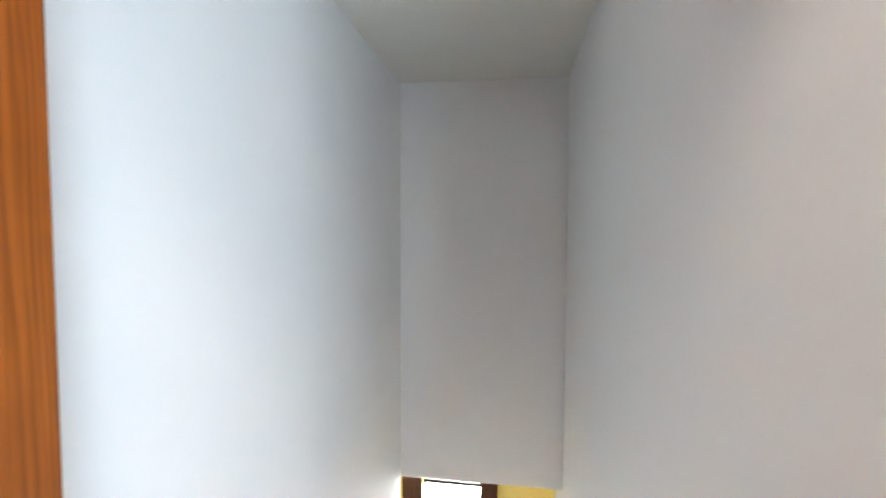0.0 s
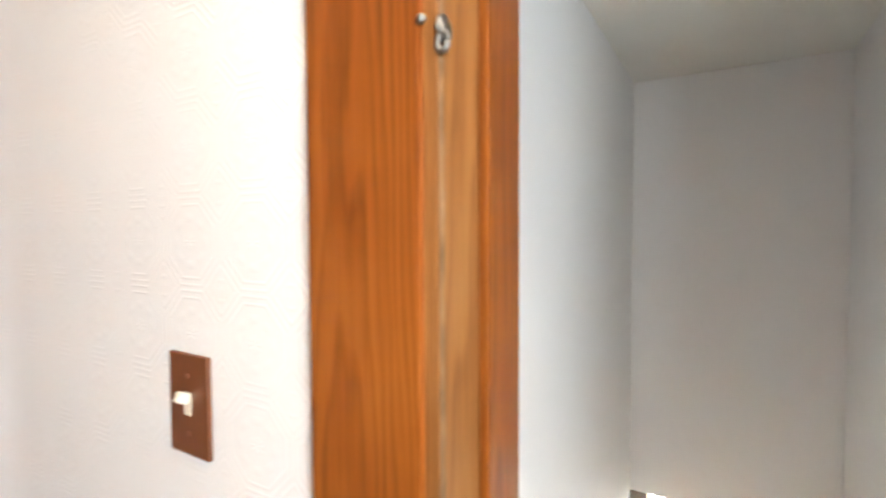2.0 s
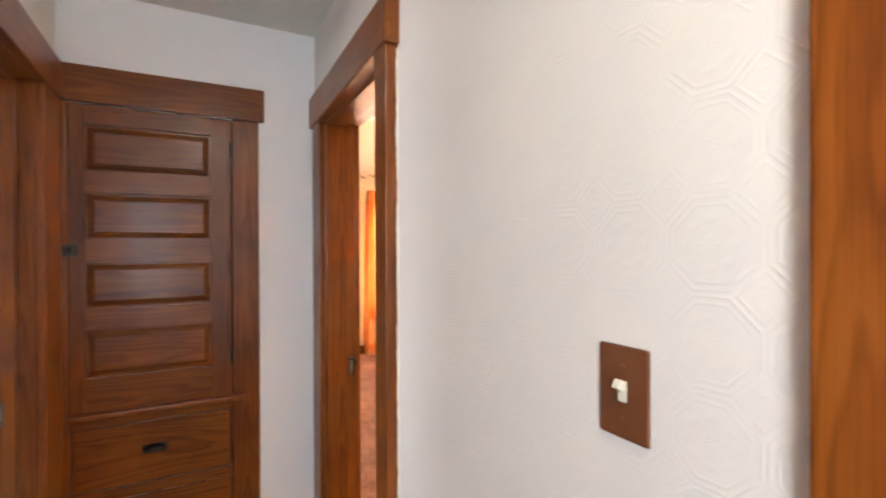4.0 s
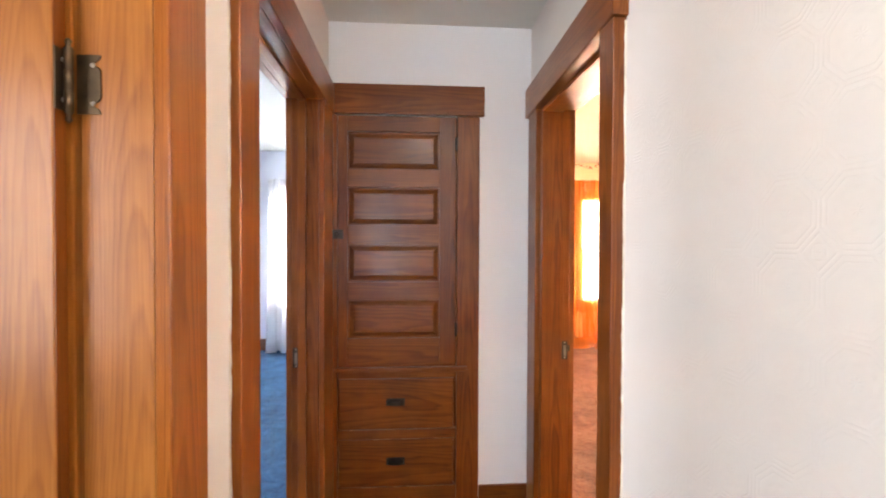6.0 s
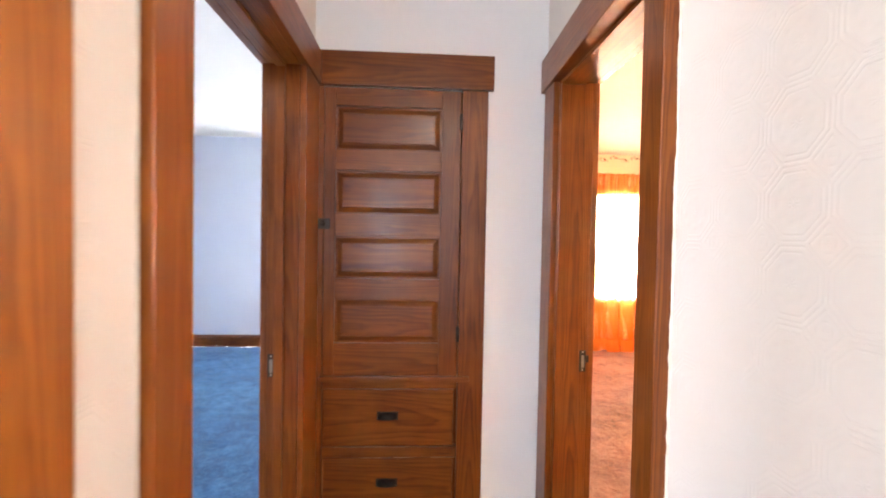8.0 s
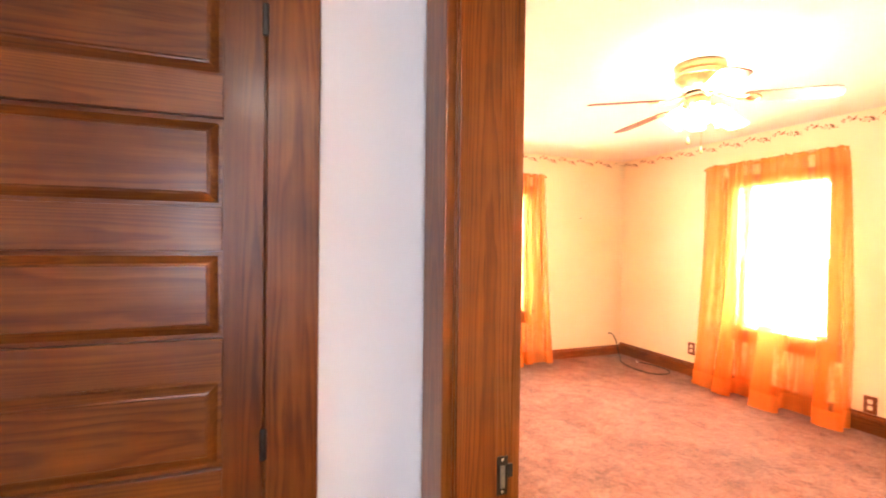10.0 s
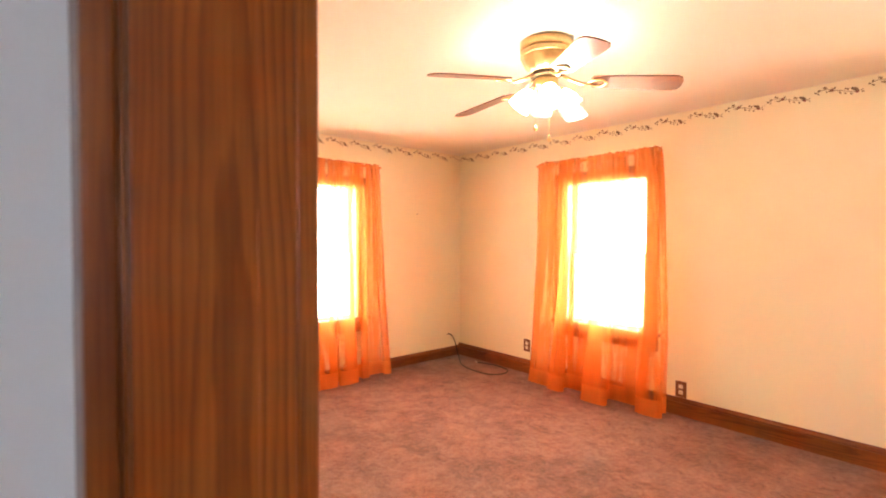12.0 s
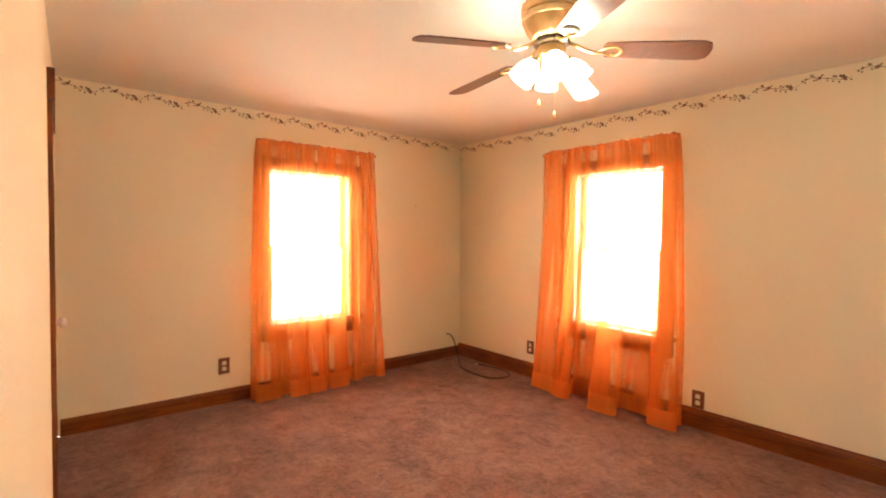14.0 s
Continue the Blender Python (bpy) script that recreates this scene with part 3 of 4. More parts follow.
def leaf_parts(ob, u0, u1, v0, v1, panels, mats, place, thick, grain_u):
    """Stiles, rails and raised panels of a door between u0..u1, v0..v1; panels are (ua, ub, va, vb) from the bottom up."""
    ua, ub = panels[0][0], panels[0][1]

    def slab(a, b, c, d, grain, name):
        bm = bmesh.new()
        p0, p1 = place(a, c, -thick), place(b, d, 0)
        box(bm, *[(min(p0[k], p1[k]), max(p0[k], p1[k])) for k in range(3)], 0.002)
        part(name, bm, mats[grain], ob)
    slab(u0, ua, v0, v1, "z", "stile")
    slab(ub, u1, v0, v1, "z", "stile")
    at = v0
    for _, _, va, vb in panels:
        slab(ua, ub, at, va, grain_u, "rail")
        at = vb
    slab(ua, ub, at, v1, grain_u, "rail")
    for a, b, c, d in panels:
        part("panel", raised_panel(bmesh.new(), a, b, c, d, 0.016, place), mats[grain_u], ob)


# ---- linen cabinet at the end of the hall ----
XC = HALL_W + 0.006
cab = root("linen_cabinet", (HALL_W, -0.68, 0), "dark reddish-brown built-in linen cabinet with panelled door and two drawers", "cabinet")
part("body", one_box((HALL_W - 0.42, HALL_W - 0.02), (-1.025, -0.335), (0.005, 1.995), 0), FIR["z"], cab)
part("casing", one_box((HALL_W + 0.001, HALL_W + 0.024), (-0.388, -0.272), (0, HEAD_Z), 0.004), FIR["z"], cab)
part("casing", one_box((HALL_W + 0.001, HALL_W + 0.022), (-1.038, -0.994), (0, HEAD_Z), 0.004), FIR["z"], cab)
part("head_casing", one_box((HALL_W + 0.001, HALL_W + 0.032), (-1.038, -0.248), (HEAD_Z + 0.004, HEAD_T + 0.008), 0.004), FIR["y"], cab)
part("toe_rail", one_box((HALL_W - 0.02, HALL_W + 0.014), (-0.994, -0.388), (0.0, 0.092), 0.003), FIR["y"], cab)
part("drawer_rail", one_box((HALL_W - 0.02, HALL_W + 0.014), (-0.994, -0.388), (0.342, 0.389), 0.003), FIR["y"], cab)
part("top_rail", one_box((HALL_W - 0.02, HALL_W + 0.014), (-0.994, -0.388), (0.655, 0.690), 0.003), FIR["y"], cab)
part("ledge", one_box((HALL_W - 0.02, HALL_W + 0.040), (-1.005, -0.338), (0.690, 0.716), 0.006), FIR["y"], cab)
face = lambda u, v, d: (XC + 0.014 + d, u, v)
CAB_PANELS = [(-0.943, -0.476, za, zb) for za, zb in ((0.862, 1.058), (1.150, 1.340), (1.436, 1.630), (1.720, 1.912))]
door = part("door", one_box((XC - 0.018, XC - 0.010), (-0.991, -0.393), (0.717, 1.991), 0), FIR["z"], cab, "four-panel cabinet door, closed")
edges = [0.716] + [v for p in CAB_PANELS for v in p[2:]] + [1.992]
for ys in ((-0.992, -0.943), (-0.476, -0.392)):
    part("stile", one_box((XC - 0.009, XC + 0.014), ys, (0.716, 1.992), 0.002), FIR["z"], door)
for k in range(0, len(edges), 2):
    part("rail", one_box((XC - 0.009, XC + 0.0138), (-0.943, -0.476), (edges[k], edges[k + 1]), 0.002), FIR["y"], door)
for a, b, c, d in CAB_PANELS:
    part("panel", raised_panel(bmesh.new(), a, b, c, d, 0.016, face), FIR["y"], door)
for z in (1.855, 0.905):
    part("hinge", one_box((XC + 0.014, XC + 0.021), (-0.398, -0.384), (z - 0.036, z + 0.036), 0.003), IRON, door)
part("latch", one_box((XC + 0.014, XC + 0.022), (-1.030, -0.965), (1.368, 1.415), 0.003), IRON, door, "square black iron latch")
part("latch_knob", moved(lathe([(0.006, 0), (0.006, 0.012), (0.013, 0.018), (0.013, 0.026), (0.006, 0.030)], 16), pose(XC + 0.022, -0.995, 1.392, 0, 90, 0)), IRON, door)
for z0, z1 in ((0.096, 0.338), (0.393, 0.651)):
    dr = part("drawer", one_box((HALL_W - 0.018, HALL_W + 0.010), (-0.988, -0.402), (z0, z1), 0.004), FIR["y"], cab)
    zc = (z0 + z1) / 2 + 0.008
    cup = bmesh.new()
    rows = []
    for i in range(7):
        a = math.pi / 2 * i / 6
        rows.append([cup.verts.new((HALL_W + 0.011 + 0.022 * math.sin(a) * math.sin(math.pi * (k + 0.5) / 13), -0.700 + 0.042 * math.cos(math.pi * k / 12), zc - 0.012 + 0.030 * math.cos(a) * math.sin(math.pi * k / 12) ** 0.5)) for k in range(13)])
    for a, b in zip(rows, rows[1:]):
        for k in range(12):
            cup.faces.new((a[k], a[k + 1], b[k + 1], b[k]))
    bmesh.ops.solidify(cup, geom=cup.faces[:], thickness=0.002)
    part("cup_pull", cup, IRON, dr, "dark metal cup pull")
    part("pull_plate", one_box((HALL_W + 0.010, HALL_W + 0.0125), (-0.748, -0.652), (zc - 0.018, zc + 0.020), 0.001), IRON, dr)
bm = bmesh.new()
for _ in range(26):
    y = random.uniform(-0.985, -0.41)
    z = random.choice((0.340, 0.391, 0.0935, 0.716))
    box(bm, (HALL_W + 0.0135, HALL_W + 0.0148), (y, y + random.uniform(0.03, 0.14)), (z, z + 0.0012))
for k in range(14):
    z = 0.105 + 0.016 * k
    box(bm, (HALL_W + 0.0095, HALL_W + 0.0112), (-0.9895, -0.9870), (z, z + random.uniform(0.004, 0.014)))
tagged(part("paint_chips", bm, BARE, cab, "pale chipped edges"), kind="stuff")

# ---- open golden oak door into the side room ----
oak = root("side_room_door", (-1.066, -1.165, 0), "open golden oak panelled door on dark iron hinges", "door")
oface = lambda u, v, d: (-1.064 + d, u, v)
leaf_parts(oak, -1.945, -1.163, 0.012, 1.985, [(-1.835, -1.272, za, zb) for za, zb in ((0.20, 0.47), (0.60, 0.86), (0.99, 1.24), (1.35, 1.585), (1.68, 1.88))], OAK, oface, 0.025, "y")
part("hinge_edge", one_box((-1.0885, -1.0645), (-1.1628, -1.1612), (0.014, 1.983), 0), AMBER_LIT["z"], oak, "reddish varnished edge")
for z in (1.60, 0.30):
    h = part("hinge", moved(lathe([(0.002, -0.064), (0.005, -0.060), (0.003, -0.053), (0.0065, -0.048), (0.0065, -0.017), (0.0052, -0.016), (0.0065, -0.015), (0.0065, 0.015), (0.0052, 0.016), (0.0065, 0.017), (0.0065, 0.048), (0.003, 0.053), (0.005, 0.060), (0.002, 0.064)], 12), pose(-1.083, -1.153, z)), BRONZE, oak, "ornate black iron butterfly hinge")
    for side in (-1, 1):
        bm = bmesh.new()
        vs = [-0.046 + 0.092 * i / 40 for i in range(41)]
        reach = [0.035 - 0.011 * math.exp(-((abs(v) / 0.046 - 0.70) / 0.13) ** 2) for v in vs]
        for i in range(40):
            za, zb, wi = z + vs[i], z + vs[i + 1], (reach[i] + reach[i + 1]) / 2
            if side < 0:
                box(bm, (-1.064 - wi, -1.064), (-1.162, -1.1595), (za, zb))
            else:
                box(bm, (D3[0] + 0.0002, D3[0] + 0.003), (-1.152, -1.152 + wi), (za, zb))
        part("hinge_leaf", bm, BRONZE, h)
        for dz in (-0.03, 0.03):
            at_plate = pose(-1.080, -1.1595, z + dz, -90, 0, 0) if side < 0 else pose(D3[0] + 0.003, -1.128, z + dz, 0, 90, 0)
            part("screw", moved(lathe([(0.004, 0), (0.003, 0.002)], 10), at_plate), STEEL, h)

# side room and blue room beyond the hall
SR = (-1.30, 0.42, -3.4, HALL_S - 0.12)
solid("wall_side_room_east", pierced("y", SR[2], SR[3], SR[1], SR[1] + 0.12, 0, HALL_H, [(-2.85, -1.95, 0.75, 2.0)]), BLUE_WHITE, "pale painted wall with a window", "wall")
solid("wall_side_room_south", one_box((SR[0], SR[1] + 0.12), (SR[2] - 0.1, SR[2]), (0, HALL_H), 0), BLUE_WHITE, "pale painted wall", "wall")
solid("wall_side_room_west", one_box((SR[0] - 0.1, SR[0]), (SR[2] - 0.1, SR[3]), (0, HALL_H), 0), BLUE_WHITE, "pale painted wall", "wall")
solid("floor_side_room", one_box((SR[0] - 0.1, SR[1] + 0.12), (SR[2] - 0.1, SR[3]), (-0.12, 0), 0), HALL_CARPET, "brown carpet", "floor")
solid("ceiling_side_room", one_box((SR[0] - 0.1, SR[1] + 0.12), (SR[2] - 0.1, SR[3]), (HALL_H, HALL_H + 0.1), 0), CEILING, "off-white ceiling", "ceiling")
BR = (-6.30, -1.42, -4.2, HALL_S - 0.12)
solid("wall_blue_room_west", pierced("y", BR[2], BR[3], BR[0] - 0.15, BR[0], 0, HALL_H, [(-2.20, -1.48, 0.6, 1.95)]), BLUE_WHITE, "pale painted wall with a window", "wall")
# unseen wall; its opening is added to let that bluish daylight in
solid("wall_blue_room_south", pierced("x", BR[0], BR[1], BR[2] - 0.15, BR[2], 0, HALL_H, [(-2.40, -1.55, 0.6, 1.95)]), BLUE_WHITE, "pale painted wall with a window", "wall")
solid("wall_blue_room_north", one_box((BR[0], HALL_W - 0.1), (BR[3], BR[3] + 0.12), (0, HALL_H), 0), BLUE_WHITE, "pale painted wall", "wall")
me = carpet_sheet(BR[0], BR[1], BR[2], BR[3] + 0.06, 0.04, 0.004)
me.materials.append(BLUE_CARPET)
tagged(new("floor_blue_room", me), "bright blue wall-to-wall carpet", "carpet", "", "structure")
solid("ceiling_blue_room", one_box((BR[0], BR[1]), (BR[2], BR[3]), (HALL_H, HALL_H + 0.1), 0), CEILING, "off-white ceiling", "ceiling")
solid("baseboard_blue_room", moved(base_profile(BR[3] - BR[2]), pose(BR[0], BR[2], 0, 0, 0, 90)), FIR["y"], "brown stained moulded baseboard", "baseboard")

# ---- stairwell ----
solid("wall_stair_west", one_box((STAIR_W - 0.129, STAIR_W), (WALL_N, STAIR_END), (-2.6, 0.0), 0), STAIR_PAINT, "white painted stairwell wall", "wall")
solid("wall_stair_west_upper", one_box((STAIR_W - 0.004, STAIR_W + 0.003), (WALL_N, STAIR_END), (-0.001, STAIR_H), 0), STAIR_PAINT, "white painted stairwell wall", "wall")
solid("wall_stair_east", one_box((STAIR_E, STAIR_E + 0.12), (WALL_N, STAIR_END + 0.75), (-2.6, STAIR_H), 0), STAIR_PAINT, "white painted stairwell wall", "wall")
solid("wall_stair_end", one_box((STAIR_W + 0.003, STAIR_E), (STAIR_END, STAIR_END + 0.10), (0.02, STAIR_H), 0.003), STAIR_PAINT, "white painted wall over the foot of the stairs", "wall")
solid("ceiling_stair", one_box((STAIR_W - 0.129, STAIR_E + 0.12), (WALL_N, STAIR_END + 0.1), (STAIR_H, STAIR_H + 0.1), 0), CEILING, "off-white stairwell ceiling", "ceiling")
solid("ceiling_landing", one_box((-1.2, STAIR_E + 0.12), (STAIR_END + 0.1, STAIR_END + 0.75), (-0.02, -0.003), 0), CEILING, "off-white landing ceiling", "ceiling")
LAND_Y = STAIR_END + 0.47
solid("wall_landing", pierced("x", -1.2, STAIR_E, LAND_Y, LAND_Y + 0.12, -2.6, -0.02, [(-0.601, -0.221, -1.35, -0.13)]), YELLOW, "yellow painted landing wall with a narrow window", "wall")
solid("wall_landing_west", one_box((-1.3, -1.2), (STAIR_END - 0.1, LAND_Y), (-2.6, -0.02), 0), YELLOW, "yellow painted landing wall", "wall")
w5 = root("window_5", (-0.411, LAND_Y, -1.35), "narrow dark-framed window on the landing", "window", "", "structure")
for a, b in ((-0.735, -0.602), (-0.220, -0.109)):
    part("casing", one_box((a, b), (LAND_Y - 0.022, LAND_Y), (-1.45, -0.02), 0.003), DARK_FIR["z"], w5)
part("head_casing", one_box((-0.601, -0.221), (LAND_Y - 0.022, LAND_Y), (-0.13, -0.02), 0.003), DARK_FIR["x"], w5)
part("sash_bar", one_box((-0.601, -0.221), (LAND_Y + 0.03, LAND_Y + 0.05), (-0.290, -0.268), 0.001), IRON, w5)
part("pane", one_box((-0.601, -0.221), (LAND_Y + 0.038, LAND_Y + 0.042), (-1.35, -0.13), 0), GLASS, w5).visible_shadow = False
stairs = root("stairs", (0, WALL_N, 0), "narrow enclosed staircase going down with carpeted treads", "stairs", "", "structure")
for k in range(11):
    part("tread", one_box((STAIR_W + 0.003, STAIR_E), (WALL_N + 0.005 + 0.19 * k, WALL_N + 0.225 + 0.19 * k), (-0.19 * (k + 1) - 0.04, -0.19 * (k + 1)), 0.006), HALL_CARPET, stairs)
    part("riser", one_box((STAIR_W + 0.003, STAIR_E), (WALL_N + 0.002 + 0.19 * k, WALL_N + 0.018 + 0.19 * k), (-0.19 * (k + 1), -0.19 * k - 0.04 * (k > 0)), 0.002), FIR["x"], stairs)
solid("floor_landing", one_box((-1.3, STAIR_E + 0.12), (WALL_N, LAND_Y + 0.1), (-2.6, -2.3), 0), HALL_CARPET, "carpeted landing floor", "floor")


# ---- windows, backdrops ----
def window(name, label, m, w, h):
    """A double-hung window with casing, stool and apron; the opening spans 0..w along x and 0..h up, its face towards -y."""
    ob = root(name, m.translation, label, "window", "", "structure")
    q = lambda bm: moved(bm, m)
    c = 0.10
    part("casing", q(one_box((-c, 0), (-0.02, 0), (-0.03, h), 0.003)), FIR["z"], ob)
    part("casing", q(one_box((w, w + c), (-0.02, 0), (-0.03, h), 0.003)), FIR["z"], ob)
    part("head_casing", q(one_box((-c - 0.015, w + c + 0.015), (-0.026, 0), (h, h + 0.11), 0.003)), FIR["x"], ob)
    part("stool", q(one_box((-c - 0.02, w + c + 0.02), (-0.05, 0.03), (-0.03, 0.0), 0.005)), FIR["x"], ob)
    part("apron", q(one_box((-c, w + c), (-0.018, 0), (-0.150, -0.03), 0.003)), FIR["x"], ob)
    for x0, x1 in ((0, 0.02), (w - 0.02, w)):
        part("jamb", q(one_box((x0, x1), (0.002, 0.17), (0, h), 0)), WHITE_SASH, ob)
    for z0, z1, y in ((0.0, h / 2 + 0.007, 0.06), (h / 2 - 0.007, h, 0.10)):
        sash = part("sash", q(one_box((0.02, 0.062), (y, y + 0.03), (z0, z1), 0.002)), WHITE_SASH, ob)
        part("sash_stile", q(one_box((w - 0.062, w - 0.02), (y, y + 0.03), (z0, z1), 0.002)), WHITE_SASH, sash)
        part("sash_rail", q(one_box((0.062, w - 0.062), (y, y + 0.03), (z0, z0 + 0.014), 0.002)), WHITE_SASH, sash)
        part("sash_rail", q(one_box((0.062, w - 0.062), (y, y + 0.03), (z1 - 0.014, z1), 0.002)), WHITE_SASH, sash)
        part("pane", q(one_box((0.062, w - 0.062), (y + 0.013, y + 0.017), (z0 + 0.014, z1 - 0.014), 0)), GLASS, sash).visible_shadow = False
    return ob


def facing(x, y, z, turn):
    return pose(x, y, z, 0, 0, turn)


window("window_1", "dark-trimmed double-hung window behind an orange sheer curtain", facing(ROOM_W, WIN_W[0], WIN_W[2], 90), WIN_W[1] - WIN_W[0], WIN_W[3] - WIN_W[2])
window("window_2", "dark-trimmed double-hung window behind an orange sheer curtain", facing(WIN_N[0], ROOM_N, WIN_N[2], 0), WIN_N[1] - WIN_N[0], WIN_N[3] - WIN_N[2])
window("window_3", "dark-trimmed double-hung window behind an orange sheer curtain", facing(WIN_E[0], ROOM_N, WIN_E[2], 0), WIN_E[1] - WIN_E[0], WIN_E[3] - WIN_E[2])
window("window_4", "double-hung window behind a white sheer curtain", facing(BR[0], -2.20, 0.6, 90), 0.72, 1.35)
# unseen window, added to frame the made-up south opening
window("window_6_unseen", "unseen window added to the blue room to pass bluish daylight", facing(-1.55, BR[2], 0.6, 180), 0.85, 1.35)
solid("backdrop_west", one_box((-9.5, -9.4), (-9, 9), (-3, 6), 0), SKY_CARD, "bright overcast sky outside", "sky")
solid("backdrop_north", one_box((-9, 4), (6.9, 7.0), (-3, 6), 0), SKY_CARD, "bright overcast sky outside", "sky")


# ---- curtains ----
def curtain(name, label, m, w_top, w_bot, h, shift, pleats, material, hem_material, seed):
    """A sheer panel on a rod: x along the wall from 0, hanging from z = h to the floor. pleats: (from, to, depth) as shares of the width and metres, folds that stand out towards -y and lap over the flat cloth beside them."""
    ob = root(name, m.translation, label, "curtain")
    # the cloth's run at the floor: flat stretches and pleats whose front is wider than their neck
    run = [(0.0, 0.0)]
    for a, b, deep in pleats:
        lap = 0.30 * deep
        for x, y in ((a + 0.012, 0.0), (a + 0.004, 0.35), (a - lap, 0.8), (a - lap + 0.02, 1.0), ((a + b) / 2, 1.06), (b + lap - 0.02, 1.0), (b + lap, 0.8), (b - 0.004, 0.35), (b - 0.012, 0.0)):
            run.append((x, -y * deep))
    run.append((1.0, 0.0))
    length = [0.0]
    for p, q in zip(run, run[1:]):
        length.append(length[-1] + math.hypot((q[0] - p[0]) * w_bot, q[1] - p[1]))
    nx, nz = 300, 44

    def on_run(s):
        d = s * length[-1]
        k = max(n for n in range(len(run) - 1) if length[n] <= d + 1e-9)
        u = (d - length[k]) / max(1e-6, length[k + 1] - length[k])
        return tuple(run[k][c] + (run[k + 1][c] - run[k][c]) * u for c in (0, 1))
    raw = [on_run(i / nx) for i in range(nx + 1)]
    for _ in range(10):
        raw = [raw[0]] + [tuple((raw[i - 1][c] + 2 * raw[i][c] + raw[i + 1][c]) / 4 for c in (0, 1)) for i in range(1, nx)] + [raw[-1]]

    def at(i, j):
        s, down = i / nx, 1 - j / nz
        bx, by = raw[i]
        fall = down ** 1.25
        tx = 0.85 * s + 0.15 * bx
        w = w_top + (w_bot - w_top) * down ** 0.6
        x = (tx + (bx - tx) * fall) * w + shift * down ** 0.6 + 0.012 * down * noise.noise((s * 6, down * 2.5, seed))
        gather = 0.5 + 0.5 * math.sin(2 * math.pi * (s * 23 + 0.8 * noise.noise((s * 9, 0, seed))))
        y = -0.012 + by * (0.10 + 0.90 * fall) - 0.016 * gather * (1 - down) ** 2.5 - 0.05 * down ** 2.5 + 0.016 * noise.noise((s * 11, down * 2, seed + 5)) * down
        y += 0.055 * (1 - 0.6 * down) * max(0.0, 1 - s / 0.02, 1 - (1 - s) / 0.02)
        z = h * j / nz
        if j == nz:
            z += 0.010 + 0.014 * noise.noise((s * 24, 1, seed)) + 0.008 * noise.noise((s * 70, 2, seed))
        if j == 0:
            z = 0.008 + 0.010 * (0.5 + 0.5 * math.sin(7 * s + seed))
        return x, y, z
    for nm, j0, j1, mt in (("sheer_panel", 3, nz, material), ("hem", 0, 3, hem_material)):
        bm = bmesh.new()
        grid = [[bm.verts.new(at(i, j)) for i in range(nx + 1)] for j in range(j0, j1 + 1)]
        for a, b in zip(grid, grid[1:]):
            for i in range(nx):
                bm.faces.new((a[i], a[i + 1], b[i + 1], b[i])).smooth = True
        part(nm, moved(bm, m), mt, ob)
    bm = bmesh.new()
    grid = [[bm.verts.new((s / nx * w_top, -0.019 + dy, h - 0.030 + dz)) for s in range(nx + 1)] for dy, dz in ((0.0, 0.0), (-0.006, 0.010), (0.0, 0.022))]
    for a, b in zip(grid, grid[1:]):
        for i in range(nx):
            bm.faces.new((a[i], a[i + 1], b[i + 1], b[i])).smooth = True
    part("rod_pocket", moved(bm, m), hem_material, ob)
    rod = part("rod", moved(one_box((0.012, w_top - 0.012), (-0.010, -0.002), (h - 0.026, h - 0.012), 0.003), m), IVORY, ob, "white flat curtain rod")
    for x in (0.012, w_top - 0.018):
        part("rod_return", moved(one_box((x, x + 0.006), (-0.010, 0.058), (h - 0.026, h - 0.012), 0.001), m), IVORY, rod)
    return ob


CW = "window curtains"
WEST_PLEATS = ((0.02, 0.17, 0.07), (0.25, 0.33, 0.12), (0.38, 0.46, 0.13), (0.53, 0.63, 0.14), (0.73, 0.78, 0.07), (0.93, 0.985, 0.07))
NORTH_PLEATS = ((0.10, 0.23, 0.13), (0.29, 0.335, 0.17), (0.575, 0.655, 0.20), (0.89, 0.985, 0.14))
EAST_PLEATS = ((0.05, 0.14, 0.10), (0.27, 0.36, 0.14), (0.48, 0.55, 0.12), (0.66, 0.76, 0.15), (0.88, 0.97, 0.10))
WHITE_PLEATS = ((0.04, 0.12, 0.10), (0.22, 0.32, 0.13), (0.44, 0.52, 0.12), (0.62, 0.72, 0.14), (0.84, 0.94, 0.11))
tagged(curtain("sheer_curtain", "translucent orange sheer curtain gathered on a rod, reaching the carpet", facing(ROOM_W + 0.06, 1.50, 0, 90), 1.11, 1.25, 2.135, -0.07, WEST_PLEATS, ORANGE_SHEER, ORANGE_HEM, 3), group=CW)
tagged(curtain("sheer_curtain", "translucent orange sheer curtain with ruffled top, flaring at the carpet", facing(-5.08, ROOM_N - 0.06, 0, 0), 1.215, 1.37, 2.125, -0.06, NORTH_PLEATS, ORANGE_SHEER, ORANGE_HEM, 8), group=CW)
tagged(curtain("sheer_curtain", "translucent orange sheer curtain gathered on a rod, reaching the carpet", facing(-2.425, ROOM_N - 0.06, 0, 0), 1.12, 1.20, 2.125, 0.0, EAST_PLEATS, ORANGE_SHEER, ORANGE_HEM, 5), group=CW)
curtain("white_curtain", "white sheer curtain hanging to the blue carpet", facing(BR[0] + 0.06, -2.35, 0, 90), 1.04, 1.08, 2.1, -0.02, WHITE_PLEATS, WHITE_SHEER, WHITE_SHEER, 6)

